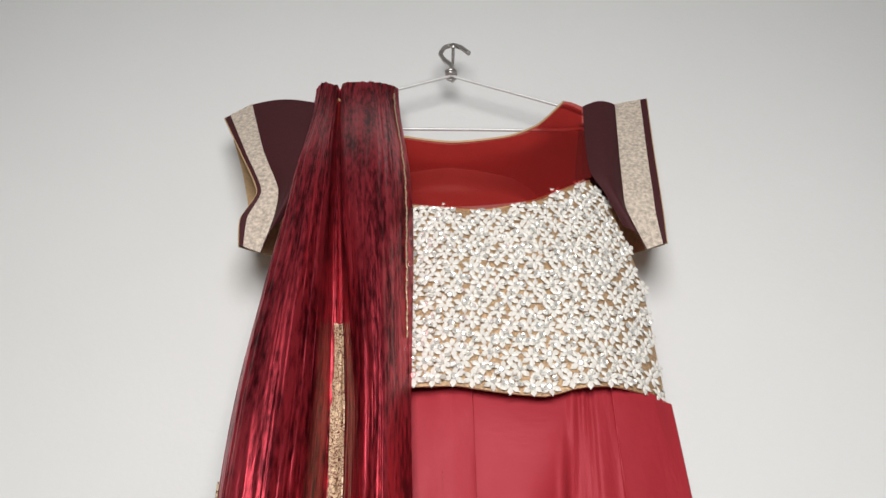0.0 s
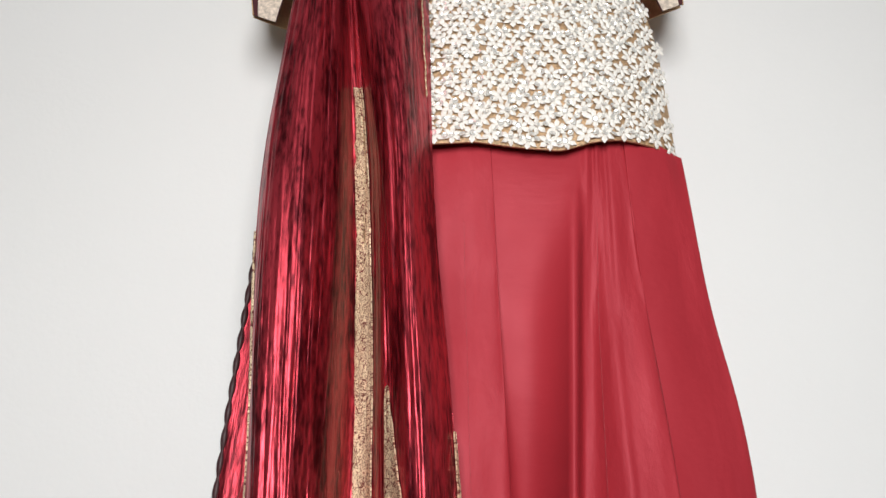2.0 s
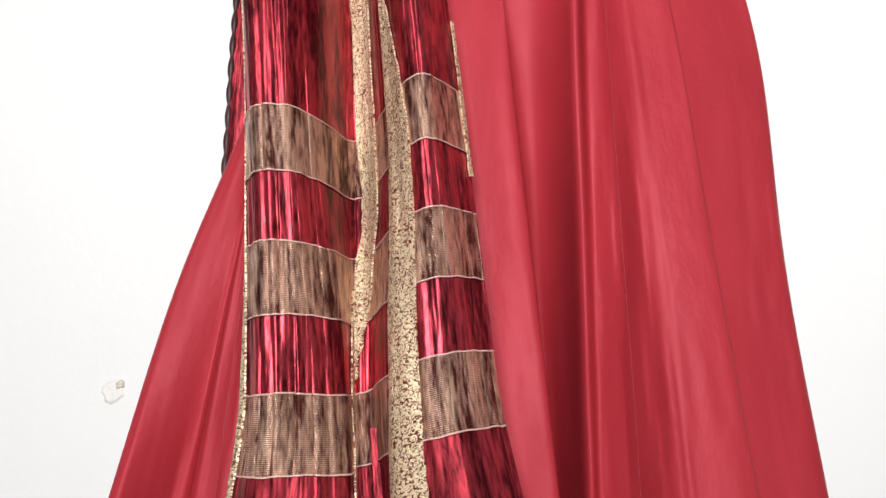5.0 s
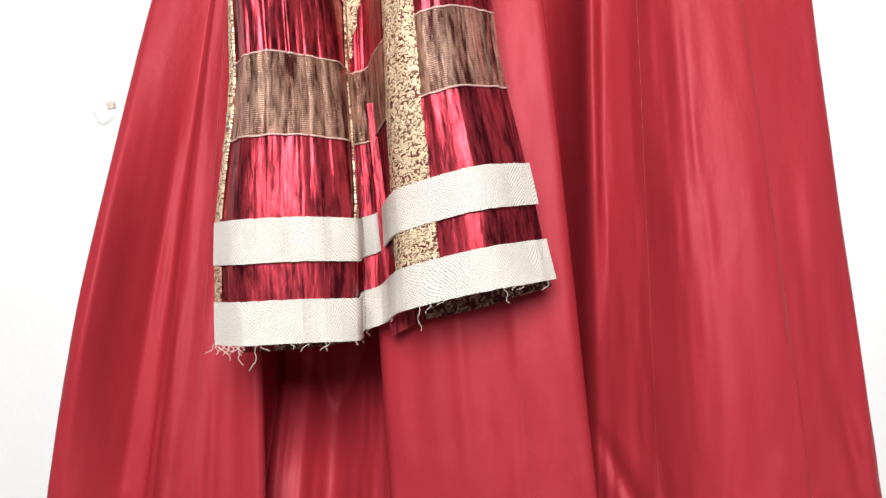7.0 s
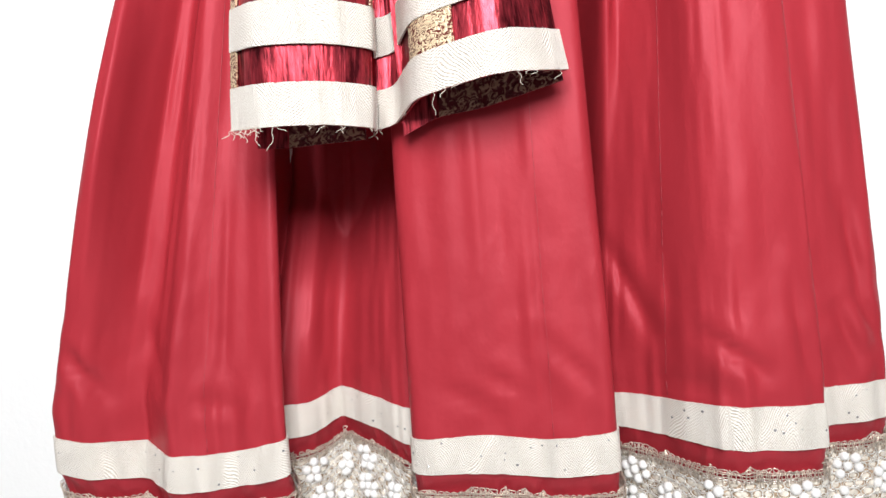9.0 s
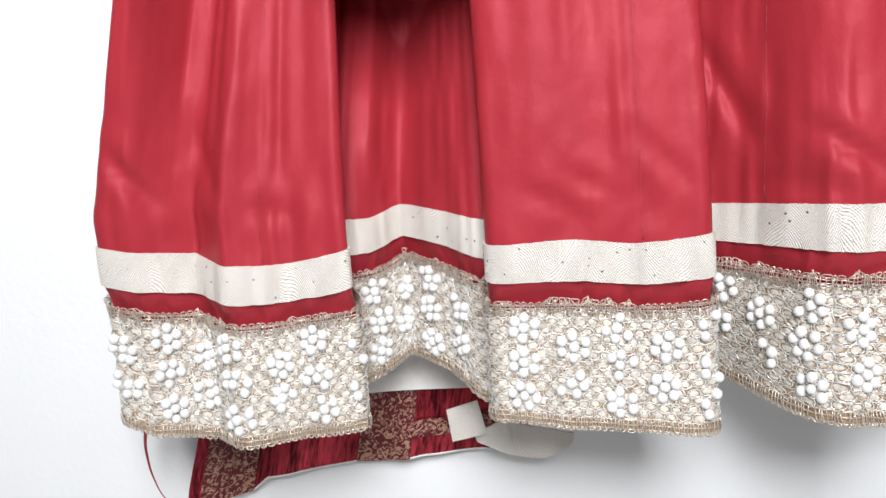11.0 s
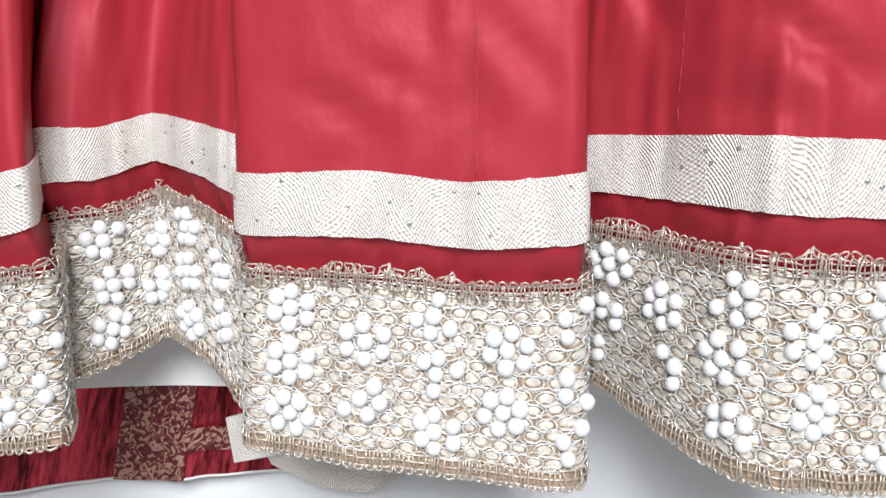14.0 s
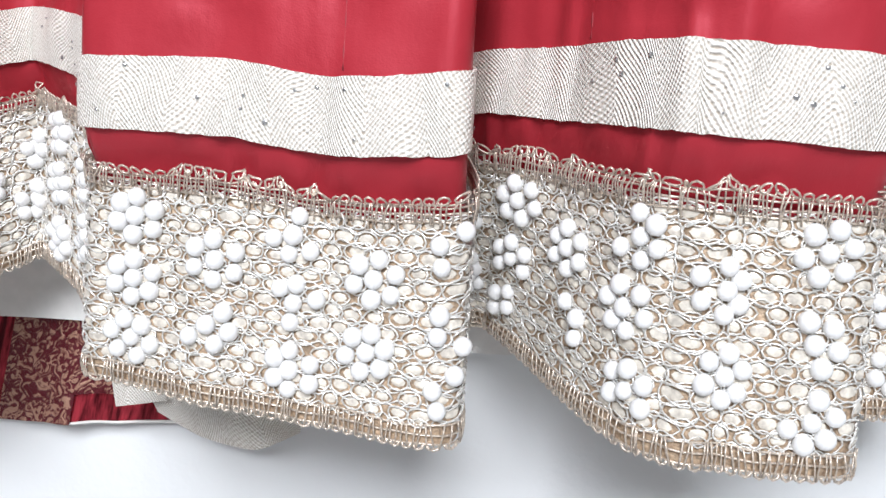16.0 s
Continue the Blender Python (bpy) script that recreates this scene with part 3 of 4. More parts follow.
    bmesh.ops.create_uvsphere(bm, u_segments=12, v_segments=8, radius=0.0034)
    pearl = bpy.data.meshes.new("pearl")
    bm.to_mesh(pearl)
    bm.free()
    pearl.materials.append(M_PEARL)
    pearl.polygons.foreach_set("use_smooth", np.ones(len(pearl.polygons), dtype=bool))
    base_v = np.array([v.co[:] for v in pearl.vertices])
    base_f = [tuple(f.vertices) for f in pearl.polygons]
    made, rest_v, rest_f = 0, [], []
    col = 0
    a_near, a_far = SKIRT.a_at(13.5), SKIRT.a_at(26.2)
    aa = float(SKIRT.a_at(15.0)) + 0.016
    aa -= int(aa / 0.0584) * 0.0584
    while aa < SKIRT.length - 0.008:
        for zc in (0.070, 0.044, 0.018) if col % 2 == 0 else (0.0575, 0.0305):
            ca, cz = aa + rng.uniform(-0.002, 0.002), zc + rng.uniform(-0.0015, 0.0015)
            tilt = rng.uniform(-0.35, 0.35)
            for g in range(7):
                rad = 0.0 if g == 0 else 0.0076
                w = tilt + math.pi / 2 + g * math.pi / 3
                da, dz = rad * math.cos(w), rad * math.sin(w)
                if g and rng.rand() < 0.05:
                    continue
                c, nn = SKIRT.at(ca + da + rng.uniform(-0.0005, 0.0005), (cz + dz) * k, 0.0044)
                if nn[1] > -0.5:
                    continue
                size = rng.uniform(0.93, 1.08)
                if a_near < aa < a_far and made < 300:
                    ob = new("pearl", pearl)
                    ob.parent, ob.location, ob.scale = net, c, (size,) * 3
                    made += 1
                else:
                    q = len(rest_v)
                    rest_v.extend((base_v * size + c).tolist())
                    rest_f.extend(tuple(i + q for i in f) for f in base_f)
        aa += 0.0292
        col += 1
    tagged(mesh_object("pearl_field", rest_v, rest_f, M_PEARL, net), kind="stuff")


lace()

# ---- bodice ----
MID = 0.053
TOP_D = (0.0, 0.04, 0.08, 0.12, 0.152, 0.170, 0.180, 0.192, 0.197)
TOP_Z = (1.746, 1.749, 1.762, 1.786, 1.809, 1.777, 1.745, 1.68, 1.545)


def bodice_y(x, z):
    d = np.abs(np.asarray(x) - MID)
    return -0.083 + 0.055 * np.clip(-0.004 - np.asarray(x), 0, 0.03) / 0.03 + 0.018 * np.clip((np.asarray(z) - 1.68) / 0.14, 0, 1.2) + 0.035 * (d / 0.19) ** 4 + 0.004 * soft_noise(np.asarray(x) * 22, np.asarray(z) * 9)


def bodice():
    x = np.linspace(MID - 0.197, MID + 0.197, 90)
    top = np.interp(np.abs(x - MID), TOP_D, TOP_Z)
    w = np.linspace(0, 1, 40)
    X = np.repeat(x[:, None], 40, 1)
    Z = bodice_low(x)[:, None] * (1 - w) + top[:, None] * w
    p = np.stack([X, bodice_y(X, Z), Z], -1)
    panel = mesh_object("bodice", p.reshape(-1, 3), grid_faces(90, 40), M_NET, dress, "bodice of tan net covered with ivory ribbon flowers and silver sequins",
                        uv=np.stack([X, Z], -1).reshape(-1, 2), thick=0.002)
    back = p.copy()
    back[..., 1] = 0.018 - 0.02 * (np.abs(X - MID) / 0.19) ** 3
    mesh_object("bodice_back", back.reshape(-1, 3), grid_faces(90, 40), M_SATIN, dress, "", uv=np.stack([X, Z], -1).reshape(-1, 2), thick=0.001)
    # one flower of six folded ribbon petals
    verts, faces = [], []
    for g in range(6):
        w = g * math.pi / 3 + math.pi / 6
        q = len(verts)
        c, s = math.cos(w), math.sin(w)
        for r, t, h in ((0.0008, 0, 0.0016), (0.0032, 0.0020, 0.0009), (0.0046, 0, 0.0020), (0.0032, -0.0020, 0.0009), (0.0068, 0.0027, 0.0012), (0.0068, -0.0027, 0.0012), (0.0108, 0, 0.0006), (0.0072, 0, 0.0023)):
            verts.append((0.96 * (r * c - t * s), -h, 0.96 * (r * s + t * c)))
        faces += [tuple(q + i for i in f) for f in ((0, 1, 2), (0, 2, 3), (1, 4, 7, 2), (2, 7, 5, 3), (4, 6, 7), (7, 6, 5))]
    flowers = []
    for i in range(4):
        v = np.array(verts) * rng.uniform(0.88, 1.12, (len(verts), 1)) + rng.uniform(-0.0003, 0.0003, (len(verts), 3))
        me = bpy.data.meshes.new("flower")
        me.from_pydata(v.tolist(), [], faces)
        me.materials.append(M_PETAL)
        flowers.append(me)
    # one dished sequin with its hole
    sv, sf = [], []
    for rad, y in ((0.0006, -0.0002), (0.0016, -0.0002), (0.0030, -0.0008), (0.0030, -0.0004)):
        sv += [(rad * math.cos(g * math.pi / 5), y, rad * math.sin(g * math.pi / 5)) for g in range(10)]
    for ring in range(3):
        sf += [(ring * 10 + g, ring * 10 + (g + 1) % 10, ring * 10 + 10 + (g + 1) % 10, ring * 10 + 10 + g) for g in range(10)]
    seq = bpy.data.meshes.new("sequin")
    seq.from_pydata(sv, [], sf)
    seq.materials.append(M_SEQUIN)
    made, shown = 0, 0
    fv, ff, qv, qf = [], [], [], []
    nrow = 0
    z = 1.541
    while z < 1.81:
        for i in range(-13, 14):
            x0 = MID + i * 0.0174 + (nrow % 2) * 0.0087 + rng.uniform(-0.0015, 0.0015)
            z0 = float(bodice_low(x0)) + 0.0078 + nrow * 0.0150 + rng.uniform(-0.0015, 0.0015)
            if abs(x0 - MID) > 0.199 or z0 > np.interp(abs(x0 - MID), TOP_D, TOP_Z) - 0.004 or x0 < -0.15:
                continue
            slope = math.atan2(float(bodice_y(x0 + 0.004, z0) - bodice_y(x0 - 0.004, z0)), 0.008)
            m = pose(x0, float(bodice_y(x0, z0)) - 0.0022, z0, rng.uniform(-6, 6), rng.uniform(-9, 9), math.degrees(slope) + rng.uniform(-5, 5))
            if shown < 290 and x0 > -0.02:
                ob = new("flower", flowers[rng.randint(4)])
                ob.parent, ob.matrix_basis = panel, m
                shown += 1
            else:
                q = len(fv)
                fv.extend([tuple(m @ Vector(v)) for v in verts])
                ff.extend(tuple(k + q for k in f) for f in faces)
            for dx, dz in ((0.0, 0.0), (0.0087, 0.0), (0.0043, 0.0075)):
                if rng.rand() < 0.3:
                    continue
                xs, zs = x0 + dx + rng.uniform(-0.0018, 0.0018), z0 + dz + rng.uniform(-0.0018, 0.0018)
                if abs(xs - MID) > 0.196 or zs > np.interp(abs(xs - MID), TOP_D, TOP_Z):
                    continue
                m = pose(xs, float(bodice_y(xs, zs)) - 0.0042, zs, rng.uniform(-28, 22), 0, math.degrees(slope) + rng.uniform(-25, 25))
                if made < 300 and xs > 0.0 and rng.rand() < 0.55:
                    ob = new("sequin", seq)
                    ob.parent, ob.matrix_basis = panel, m
                    made += 1
                else:
                    q = len(qv)
                    qv.extend([tuple(m @ Vector(v)) for v in sv])
                    qf.extend(tuple(k + q for k in f) for f in sf)
        z += 0.0150
        nrow += 1
    tagged(mesh_object("flower_field", fv, ff, M_PETAL, panel, smooth=False), kind="stuff")
    tagged(mesh_object("sequin_field", qv, qf, M_SEQUIN, panel, smooth=False), kind="stuff")
    # rolled upper edge
    tb = Tubes(6)
    xe = np.linspace(MID - 0.152, MID + 0.152, 60)
    ze = np.interp(np.abs(xe - MID), TOP_D, TOP_Z)
    tb.add(np.stack([xe, bodice_y(xe, ze) - 0.001, ze], -1), 0.0016)
    tb.make("bodice_piping", M_TAN, dress, "thin tan rolled edge")


bodice()


def yoke_and_sleeves():
    half = ((0.0, -0.045, 1.871), (0.066, -0.04, 1.886), (0.105, -0.028, 1.918), (0.143, -0.010, 1.977), (0.166, -0.012, 1.966))
    low = ((0.0, -0.083, 1.744), (0.08, -0.075, 1.760), (0.12, -0.068, 1.784), (0.140, -0.064, 1.798), (0.153, -0.06, 1.806))
    both = lambda c: [(MID - d, y, z) for d, y, z in reversed(c[1:])] + [(MID + d, y, z) for d, y, z in c]  # noqa: E731
    loft("yoke", both(half), both(low), 0, 1, M_SHEER, dress, "sheer red chiffon yoke", nu=70, nv=16, thick=0)
    back_low = ((0.0, 0.016, 1.886), (0.07, 0.018, 1.874), (0.10, 0.018, 1.85), (0.125, 0.016, 1.80), (0.153, 0.01, 1.78))
    back_top = [(0.0, 0.012, 1.921), (0.066, 0.012, 1.932), (0.105, 0.010, 1.946), (0.143, -0.002, 1.980), (0.166, -0.004, 1.968)]
    loft("back_yoke", both(back_top), both(back_low), 0, 1, M_SHEER, dress, "", nu=70, nv=12, thick=0)
    tb = Tubes(6)
    tb.add(spline(both(half[:4]), np.linspace(0, 6, 60)), 0.0016)
    tb.make("neck_piping", M_TAN, dress, "thin tan piping round the neckline")

    def sleeve(name, arm, inner, cuff, rim, label):
        cap = loft(name, arm, inner, 0, 1, M_MAROON, dress, label, nu=40, nv=16, bulge=0.008)
        loft("sleeve_ribbon", inner, cuff, 0, 0.8, M_RIBBON_GOLD, cap, "pale gold woven ribbon", off=-0.0012, nu=50, nv=10, thick=0.0014)
        loft("sleeve_edge", inner, cuff, 0.8, 1.0, M_MAROON, cap, "", off=-0.0005, nu=40, nv=4, thick=0.0018)
        back_in = [(x, 0.02, z + 1.15 * max(0, -y - 0.012)) for x, y, z in inner]
        loft("sleeve_lining", back_in, rim, 0, 1, M_TAN, cap, "tan sleeve lining", nu=40, nv=10, thick=0.0012)
        loft("sleeve_back", [(x, 0.018, z + 1.15 * max(0, -y - 0.012)) for x, y, z in arm], back_in, 0, 1, M_MAROON, cap, "", nu=30, nv=8)
        tb = Tubes(6)
        tb.add(spline(cuff, np.linspace(0, len(cuff) - 1, 50)), 0.0014)
        tb.make("sleeve_rim", M_TAN, cap)

    sleeve("sleeve",
           [(0.219, -0.012, 1.966), (0.211, -0.035, 1.89), (0.206, -0.056, 1.82), (0.218, -0.060, 1.785), (0.234, -0.056, 1.742)],
           [(0.260, -0.012, 1.970), (0.248, -0.036, 1.867), (0.242, -0.048, 1.804), (0.241, -0.051, 1.769), (0.256, -0.050, 1.716)],
           [(0.302, -0.010, 1.983), (0.289, -0.035, 1.875), (0.282, -0.048, 1.793), (0.280, -0.050, 1.760), (0.278, -0.050, 1.725)],
           [(0.307, 0.002, 1.993), (0.303, 0.012, 1.893), (0.300, 0.012, 1.830), (0.296, 0.002, 1.785), (0.283, -0.030, 1.738)],
           "dark maroon short sleeve with pale gold ribbon cuff")
    sleeve("sleeve",
           [(-0.113, -0.012, 1.966), (-0.107, -0.035, 1.90), (-0.101, -0.058, 1.83), (-0.112, -0.062, 1.785), (-0.128, -0.058, 1.742)],
           [(-0.197, -0.012, 1.963), (-0.163, -0.042, 1.856), (-0.136, -0.055, 1.789), (-0.135, -0.056, 1.75), (-0.144, -0.052, 1.705)],
           [(-0.227, -0.012, 1.938), (-0.188, -0.040, 1.853), (-0.158, -0.055, 1.785), (-0.171, -0.052, 1.75), (-0.168, -0.05, 1.716)],
           [(-0.226, 0.002, 1.944), (-0.203, 0.014, 1.88), (-0.186, 0.014, 1.82), (-0.180, 0.000, 1.775), (-0.170, -0.045, 1.718)],
           "dark maroon short sleeve turned outwards with pale gold ribbon cuff")


yoke_and_sleeves()


# ---- hanger and nail ----
def hanger():
    h = thing("wire_hanger", "white coated wire hanger with a grey steel hook", "hanger")
    tb = Tubes(8)
    arm = [(MID, 0.0, 2.034), (MID + 0.139, 0.0, 1.980), (MID + 0.172, 0.0, 1.962), (MID + 0.180, 0.0, 1.950), (MID + 0.172, 0.0, 1.940), (MID + 0.12, 0.0, 1.936)]
    pts = spline(arm, np.linspace(0, 5, 50))
    left = pts.copy()
    left[:, 0] = 2 * MID - left[:, 0]
    tb.add(np.r_[pts, left[::-1]], 0.0021)
    tb.make("wire_frame", M_WIRE, h, "white wire shoulders and bar")
    hk = Tubes(8)
    curve = [(MID, -0.002, 2.036), (MID, -0.002, 2.052), (MID - 0.009, -0.001, 2.064), (MID - 0.014, 0, 2.078), (MID - 0.008, 0, 2.091),
             (MID + 0.004, 0.0, 2.095), (MID + 0.014, -0.002, 2.088), (MID + 0.024, -0.006, 2.072)]
    hk.add(spline(curve, np.linspace(0, 7, 40)), 0.0032)
    hk.make("hook", M_STEEL, h, "grey steel hook")
    tw = Tubes(6)
    w = np.linspace(0, 5 * math.pi, 44)
    tw.add(np.stack([MID + 0.0058 * np.cos(w), 0.0055 * np.sin(w), 2.031 + w / (5 * math.pi) * 0.013], -1), 0.0024)
    tw.make("wire_twist", M_STEEL, h, "twisted wire collar")
    nail = Tubes(8)
    nail.add([(MID + 0.003, WALL_Y + 0.02, 2.082), (MID + 0.003, -0.004, 2.088)], 0.0022)
    nail.add([(MID + 0.003, -0.004, 2.088), (MID + 0.003, -0.0065, 2.0883)], 0.005)
    tagged(nail.make("nail", M_STEEL), "grey steel nail driven into the white wall", "nail")


hanger()

# ---- the shawl ----
SHAWL_TOP = 2.0
# For each height: x of the nine fold lines, then their depths.
SHAWL_X = (
    (-0.137, -0.112, -0.080, -0.055, -0.058, -0.040, -0.020, 0.030, 0.077),
    (-0.132, -0.110, -0.077, -0.050, -0.053, -0.036, -0.018, 0.028, 0.062),
    (-0.118, -0.100, -0.075, -0.053, -0.053, -0.036, -0.016, 0.018, 0.047),
    (-0.122, -0.108, -0.084, -0.066, -0.054, -0.036, -0.016, 0.010, 0.037),
    (-0.136, -0.120, -0.088, -0.066, -0.056, -0.041, -0.027, -0.005, 0.018),
    (-0.120, -0.108, -0.088, -0.074, -0.069, -0.062, -0.056, -0.022, 0.011),
    (-0.121, -0.112, -0.102, -0.093, -0.091, -0.090, -0.082, -0.044, -0.015),
)
SHAWL_Y = (
    (-0.138, -0.150, -0.148, -0.134, -0.098, -0.096, -0.132, -0.146, -0.122),
    (-0.136, -0.154, -0.151, -0.132, -0.094, -0.094, -0.136, -0.150, -0.122),
    (-0.126, -0.154, -0.150, -0.126, -0.088, -0.094, -0.142, -0.150, -0.122),
    (-0.098, -0.138, -0.138, -0.106, -0.058, -0.060, -0.108, -0.138, -0.094),
    (-0.082, -0.124, -0.132, -0.104, -0.058, -0.058, -0.110, -0.134, -0.090),
    (-0.066, -0.108, -0.116, -0.102, -0.080, -0.080, -0.106, -0.120, -0.086),
    (-0.006, -0.014, -0.016, -0.012, -0.004, -0.006, -0.016, -0.020, -0.008),
)
SHAWL_Z = (0.80, 0.90, 1.0, 1.2, 1.5, 1.75, 2.0)
SHAWL_ROWS = np.stack([SHAWL_X, SHAWL_Y], -1)
SHAWL_LOW = np.array((0.834, 0.833, 0.832, 0.830, 0.833, 0.837, 0.846, 0.854, 0.857))


def shawl_place(u, h):
    """h is the height over the lower edge."""
    u, h = np.broadcast_arrays(np.clip(u, 0, 8), h)
    low = spline(SHAWL_LOW, u)
    z = low + h * (SHAWL_TOP - low) / (SHAWL_TOP - 0.83)
    row = np.interp(z, SHAWL_Z, np.arange(7))
    across = spline(np.moveaxis(SHAWL_ROWS, 1, 0), u)  # (..., 7, 2)
    i = np.clip(np.floor(row).astype(int), 0, 5)
    f = row - i
    take = lambda k: np.take_along_axis(across, np.clip(i + k, 0, 6)[..., None, None], axis=-2)[..., 0, :]  # noqa: E731
    p0, p1, p2, p3 = take(-1), take(0), take(1), take(2)
    f = f[..., None]
    xy = (2 * f**3 - 3 * f**2 + 1) * p1 + (f**3 - 2 * f**2 + f) * 0.4 * (p2 - p0) + (3 * f**2 - 2 * f**3) * p2 + (f**3 - f**2) * 0.4 * (p3 - p1)
    # crushed pleats that run down the cloth
    fade = np.clip((h - 0.06) / 0.08, 0.14, 1)
    cr = 0.0013 * soft_noise(u * 9 + 0.7 * soft_noise(u * 2, z * 6), z * 9) + 0.0007 * soft_noise(u * 24, z * 14) + 0.0022 * soft_noise(u * 2.1 + 4, z * 6)
    return np.stack([xy[..., 0] + 0.25 * cr * fade, xy[..., 1] + cr * fade, z], -1)


SHAWL = Cloth(shawl_place, 8, 0.2)
shawl = thing("shawl", "crushed maroon shawl with gold borders draped over the dress", "shawl")


def shawl_front():
    L = SHAWL.length
    U = lambda u: float(SHAWL.a_at(u))  # noqa: E731
    a = np.linspace(0, L, 330)
    hs = np.linspace(0.0, SHAWL_TOP - 0.83, 210)
    A, Hh = np.meshgrid(a, hs, indexing="ij")
    p, _ = SHAWL.at(A, Hh)
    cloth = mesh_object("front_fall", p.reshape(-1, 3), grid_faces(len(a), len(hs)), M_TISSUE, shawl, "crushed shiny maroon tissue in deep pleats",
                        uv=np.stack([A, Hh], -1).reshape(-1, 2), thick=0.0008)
    for lo, hi in ((0.122, 0.171), (0.221, 0.270), (0.320, 0.369)):
        SHAWL.strip("tissue_band", 0.004, L - 0.001, lo, hi, 0.0008, M_TISSUE_GOLD, cloth, "coppery ribbed band across the cloth", step=0.0011, rows=12, thick=0.0005)
        for e in (lo, hi):
            tb = Tubes(4)
            s = np.linspace(0.004, L - 0.001, 300)
            tb.add(SHAWL.at(s, e + 0.0006 * soft_noise(s * 120, e * 60), 0.0014)[0], 0.00065)
            tb.make("band_thread", M_CORD_PINK, cloth)
    # ivory ribbons at the end
    for lo, hi in ((0.0, 0.0255), (0.0475, 0.0735)):
        SHAWL.strip("end_ribbon", -0.0, L, lo, hi, 0.0024, M_RIBBON, shawl, "silvery ivory woven ribbon", step=0.0014, rows=5, thick=0.0014, rough_edge=0.0003)

    def border(name, centre, width, lo, hi, material, label):
        hh = np.linspace(lo, hi, int((hi - lo) / 0.004))
        w = np.linspace(-0.5, 0.5, 9)
        c = centre(hh)[:, None] + width(hh)[:, None] * w + 0.0006 * soft_noise(hh * 150, 2.2)[:, None]
        q, _ = SHAWL.at(c, np.repeat(hh[:, None], 9, 1), 0.0017)
        mesh_object(name, q.reshape(-1, 3), [f[::-1] for f in grid_faces(len(hh), 9)], material, cloth, label,
                    uv=np.stack([c, np.repeat(hh[:, None], 9, 1)], -1).reshape(-1, 2), thick=0.0012)

    line = lambda *k: (lambda h: np.interp(h, k[0::2], [U(v) for v in k[1::2]]))  # noqa: E731
    wide = lambda *k: (lambda h: np.interp(h, k[0::2], k[1::2]))  # noqa: E731
    border("gold_border", line(0.0735, 3.2, 0.17, 3.7, 0.3, 5.05, 0.5, 4.8, 0.78, 4.6), wide(0.0735, 0.010, 0.2, 0.018, 0.3, 0.032, 0.55, 0.032, 0.70, 0.024, 0.78, 0.018), 0.0735, 0.78, M_ZARI, "gold scroll embroidered border")
    border("gold_border", line(0.02, 6.1, 0.12, 6.05, 0.34, 6.3, 0.47, 6.0), wide(0.0, 0.030, 0.13, 0.030, 0.3, 0.028, 0.38, 0.022, 0.47, 0.005), 0.0255, 0.47, M_ZARI, "gold scroll embroidered border")
    border("gold_border", line(0.0, 0.18, 0.36, 0.16, 0.6, 0.05), wide(0.0, 0.010, 0.36, 0.010, 0.42, 0.004, 0.6, 0.0025), 0.0255, 0.62, M_ZARI, "narrow gold embroidered edge")
    border("gold_border", line(0.30, 7.94, 0.44, 7.95), wide(0.3, 0.005, 0.44, 0.002), 0.30, 0.43, M_ZARI, "narrow gold embroidered edge")
    tb = Tubes(5)
    hh = np.linspace(0.74, 1.15, 420)
    ca = U(7.72) + 0.0012 * soft_noise(hh * 130, 1.0)
    tb.add(SHAWL.at(ca, hh, 0.0015)[0], 0.0005 + 0.0007 * np.abs(np.sin(hh * 420)) * (soft_noise(hh * 60, 5.5) > -0.35))
    tb.make("gold_cord", M_OLDGOLD, cloth, "thin gold edging cord")
    # inner layers that hang behind the pleats
    for top, low in (
        ([(-0.04, -0.100, 0.98), (-0.005, -0.102, 0.98), (0.025, -0.104, 0.98), (0.045, -0.108, 0.98)],
         [(-0.036, -0.098, 0.828), (-0.012, -0.100, 0.838), (0.020, -0.103, 0.842), (0.068, -0.112, 0.853)]),
        ([(-0.115, -0.105, 0.98), (-0.10, -0.105, 0.98), (-0.08, -0.105, 0.98), (-0.06, -0.102, 0.98)],
         [(-0.130, -0.110, 0.826), (-0.11, -0.105, 0.825), (-0.09, -0.104, 0.826), (-0.06, -0.102, 0.827)]),
    ):
        layer = loft("inner_fall", top, low, 0, 1, M_TISSUE, shawl, "inner layer of the maroon cloth", nu=40, nv=30, bulge=0.004)
        cut = [tuple(np.array(a) * 0.3 + np.array(b) * 0.7) for a, b in zip(top, low)]
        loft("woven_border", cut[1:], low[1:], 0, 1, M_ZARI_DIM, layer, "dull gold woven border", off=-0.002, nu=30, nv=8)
    # frayed threads at the lower edge
    fr = Tubes(4)
    for i in range(34):
        a0 = rng.uniform(0.002, L - 0.002) if i > 8 else rng.uniform(0.0, 0.03)
        c, _ = SHAWL.at(a0, 0.001, 0.003)
        n, r = 7, rng.uniform(0.003, 0.016 if i % 5 == 0 else 0.007)
        t = np.linspace(0, 1, n)
        sway = rng.uniform(-0.006, 0.006)
        fr.add(np.stack([c[0] + sway * t**2 + 0.001 * np.sin(t * 9 + i), c[1] - 0.002 * t, c[2] - r * t], -1), 0.00022)
    tagged(fr.make("frayed_fringe", M_THREAD, shawl, "loose ivory threads"), kind="stuff")


shawl_front()


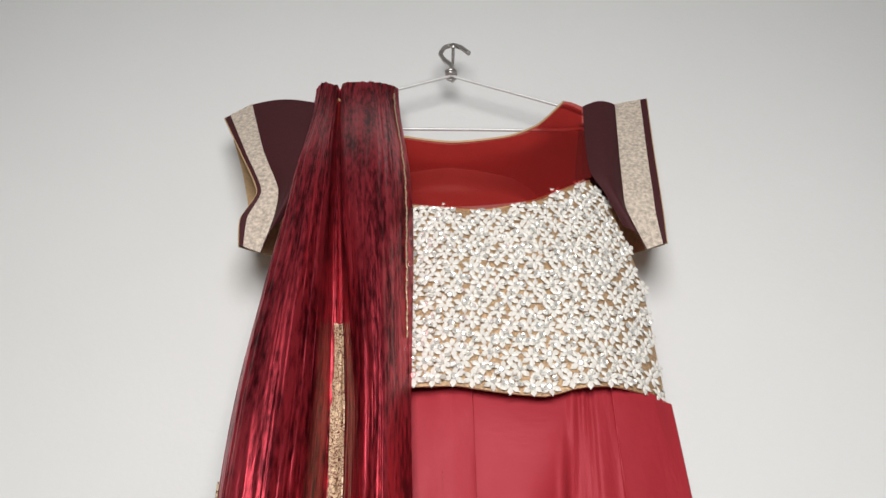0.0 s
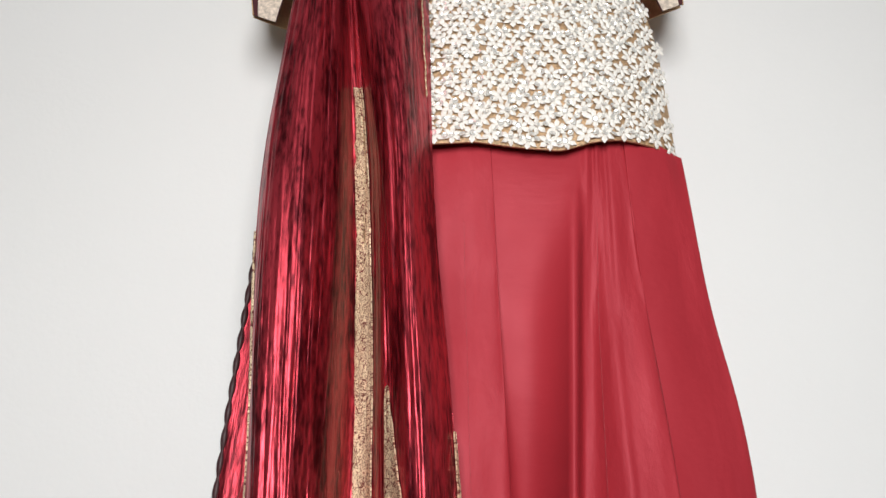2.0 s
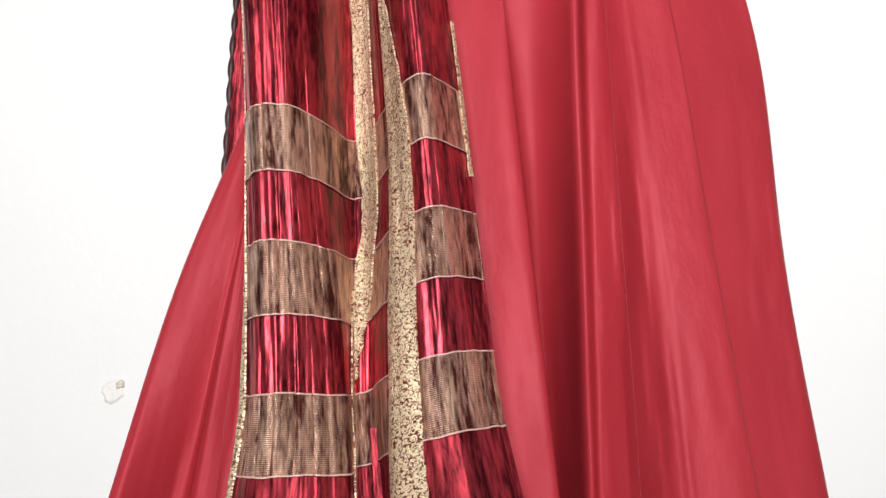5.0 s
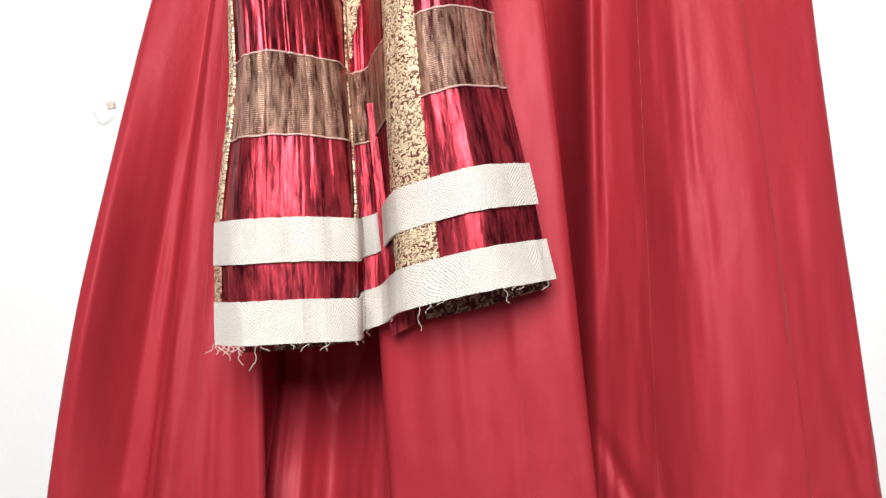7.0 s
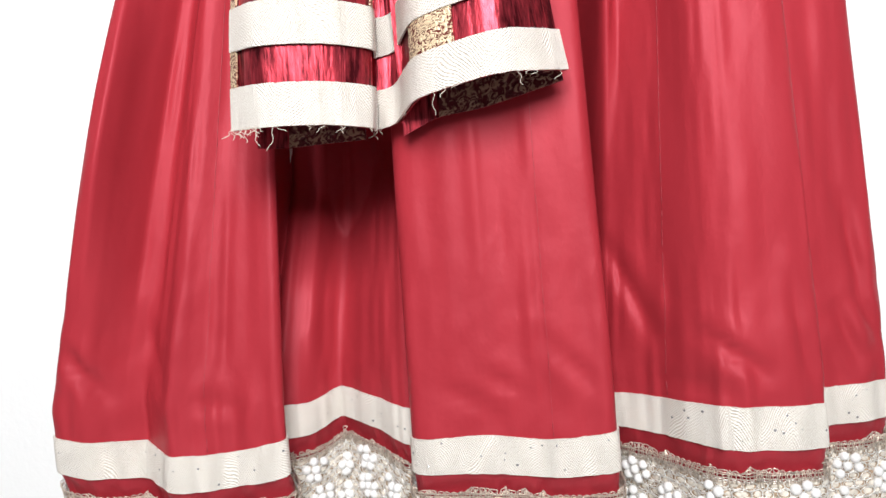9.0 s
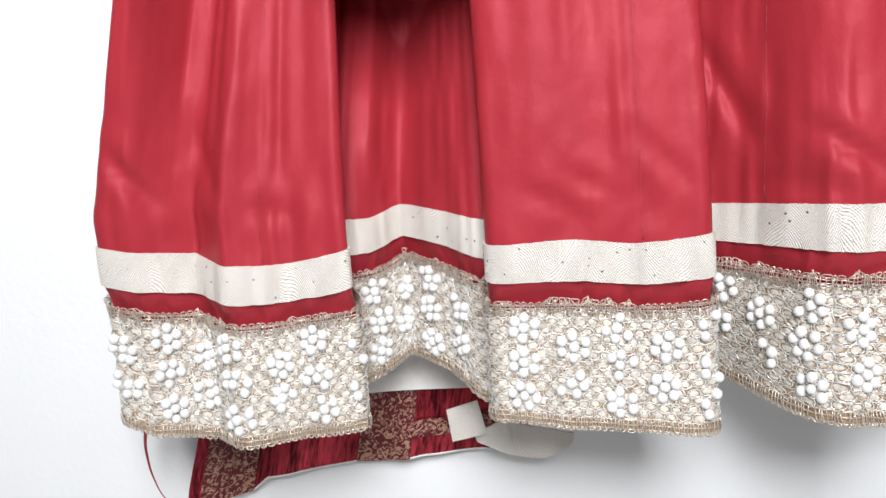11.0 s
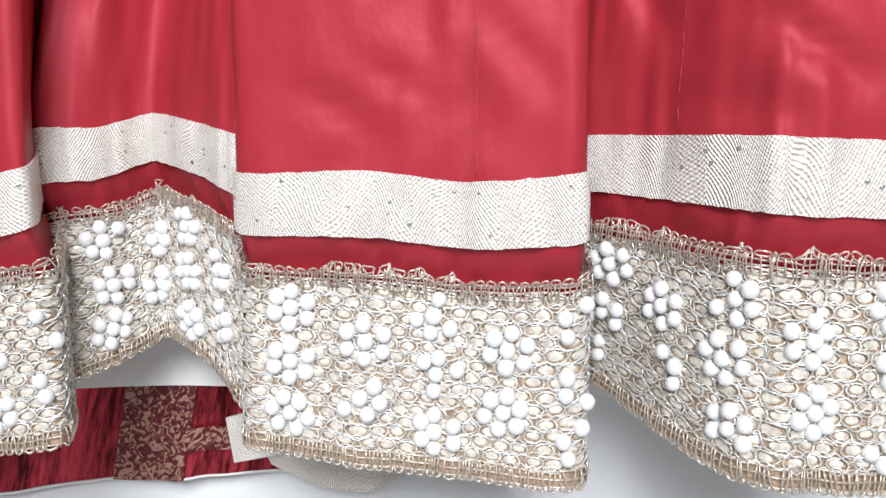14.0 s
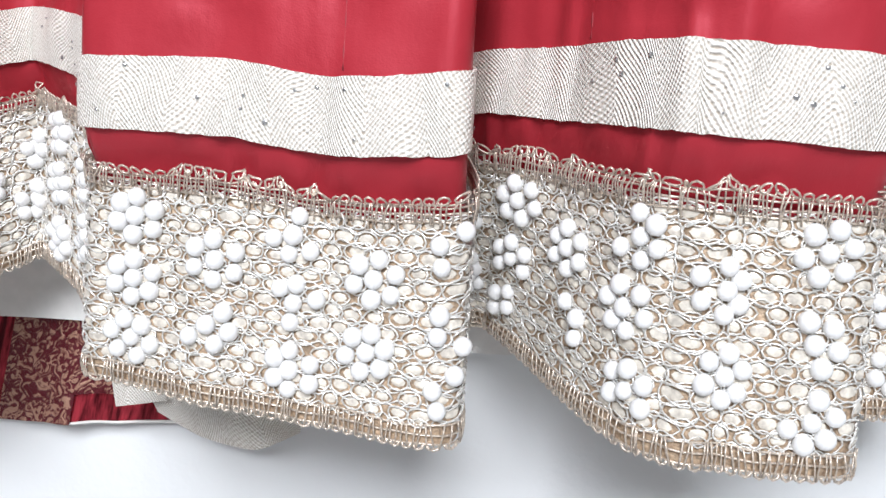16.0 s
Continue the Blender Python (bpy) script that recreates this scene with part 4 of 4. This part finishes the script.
def shawl_back():
    """The other half, which hangs between the dress and the wall and shows under the hem."""
    zs = np.array((0.42, 0.50, 0.60, 0.80, 1.0, 1.2, 1.5, 1.6, 1.75, 2.0))
    lx = np.array((-0.308, -0.285, -0.265, -0.235, -0.210, -0.188, -0.167, -0.142, -0.125, -0.121))
    rx = np.array((-0.030, -0.020, -0.010, 0.0, 0.0, 0.0, 0.0, 0.0, 0.0, -0.016))
    low = lambda u: np.interp(u, (0, 0.20, 0.24, 0.5, 1.0), (0.404, 0.421, 0.433, 0.441, 0.450))  # noqa: E731

    def place(u, h):
        u, h = np.broadcast_arrays(u, h)
        lo = low(u)
        z = lo + h * (2.0 - lo)
        x = np.interp(z, zs, lx) * (1 - u) + np.interp(z, zs, rx) * u
        y = 0.043 + 0.003 * np.sin(u * 17) * np.clip((0.7 - z) / 0.2, 0, 1) + 0.002 * soft_noise(u * 20, z * 12)
        y = np.where(z > 1.93, y + (z - 1.93) / 0.07 * (-0.006 - y), y)
        return np.stack([x, y, z], -1)

    u = np.linspace(0, 1, 110)
    h = np.linspace(0, 1, 240)
    Ug, Hg = np.meshgrid(u, h, indexing="ij")
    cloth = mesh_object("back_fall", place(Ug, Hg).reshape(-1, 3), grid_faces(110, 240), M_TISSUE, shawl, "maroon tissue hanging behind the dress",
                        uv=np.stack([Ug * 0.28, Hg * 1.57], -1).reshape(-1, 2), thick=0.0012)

    def patch(name, u0, u1, h0, h1, material, label, off=0.0025):
        uu, hh = np.meshgrid(np.linspace(u0, u1, 26), np.linspace(h0, h1, 14), indexing="ij")
        q = place(uu, hh)
        q[..., 1] -= off
        mesh_object(name, q.reshape(-1, 3), grid_faces(26, 14), material, cloth, label, uv=np.stack([uu * 0.28, hh * 1.57], -1).reshape(-1, 2), thick=0.001)

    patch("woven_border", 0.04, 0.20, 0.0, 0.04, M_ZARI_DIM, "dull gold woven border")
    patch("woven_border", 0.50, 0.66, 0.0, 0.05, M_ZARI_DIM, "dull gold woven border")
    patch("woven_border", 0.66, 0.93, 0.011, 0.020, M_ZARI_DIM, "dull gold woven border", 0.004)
    tb = Tubes(5)
    e = np.linspace(0, 1, 80)
    q = place(e, np.zeros(80))
    q[:, 1] -= 0.001
    tb.add(q, 0.0008)
    tb.make("lower_edging", M_LINING, cloth, "thin white edging")
    # dark scalloped cord along the outer edge
    sc = Tubes(6)
    hh = np.linspace(0.42, 0.74, 260)
    q = place(np.zeros(260), hh)
    sc.add(q, 0.0016 + 0.0020 * np.abs(np.sin(hh * 210)))
    sc.make("scalloped_cord", M_BLACK, cloth, "dark scalloped edging cord")
    # ribbon end, one piece turned up square and one curling away
    sq = [(-0.086, 0.012, 0.491), (-0.062, 0.010, 0.498)], [(-0.083, 0.014, 0.465), (-0.056, 0.012, 0.471)]
    loft("ribbon_flap", sq[0], sq[1], 0, 1, M_RIBBON, cloth, "ivory ribbon end folded square", nu=12, nv=10, thick=0.0015)
    up = [(-0.066, 0.018, 0.468), (-0.045, 0.015, 0.479), (-0.018, 0.012, 0.474), (0.010, 0.018, 0.466)]
    dn = [(-0.064, 0.020, 0.462), (-0.040, 0.017, 0.452), (-0.012, 0.014, 0.449), (0.009, 0.018, 0.458)]
    loft("ribbon_tail", up, dn, 0, 1, M_RIBBON, cloth, "ivory ribbon tail curling at its end", nu=40, nv=10, thick=0.0015)
    cord = Tubes(6)
    ck = [(-0.318, 0.005, 0.50), (-0.325, 0.012, 0.475), (-0.326, 0.018, 0.452), (-0.322, 0.022, 0.432), (-0.315, 0.026, 0.418), (-0.306, 0.028, 0.418)]
    w = np.linspace(0, 5, 50)
    cord.add(spline(ck, w), 0.0016 - 0.0011 * np.clip(w / 3, 0, 1))
    cord.make("hanging_cord", M_REDTHREAD, cloth, "thin red cord hanging free")


shawl_back()


# ---- marks on the wall ----
def wall_mark():
    ob = thing("paint_chip", "chipped spot of white paint on the wall", "wall damage")
    for cx, cz, r, lift, material, name in ((-0.289, 1.029, 0.0105, 0.0016, M_LINING, "loose_flake"), (-0.283, 1.034, 0.0042, 0.0026, M_PLASTER, "bare_patch")):
        n = 14
        w = np.arange(n) * 2 * math.pi / n
        rad = r * (0.75 + 0.4 * rng.rand(n))
        rim = [(cx + q * math.cos(a), WALL_Y - 0.0002, cz + q * math.sin(a)) for q, a in zip(rad, w)]
        top = [(cx + 0.8 * q * math.cos(a), WALL_Y - lift * (0.7 + 0.6 * rng.rand()), cz + 0.8 * q * math.sin(a)) for q, a in zip(rad, w)]
        verts = rim + top + [(cx, WALL_Y - lift, cz)]
        faces = [(i, (i + 1) % n, n + (i + 1) % n, n + i) for i in range(n)] + [(n + i, n + (i + 1) % n, 2 * n) for i in range(n)]
        mesh_object(name, verts, faces, material, ob, smooth=False)


wall_mark()
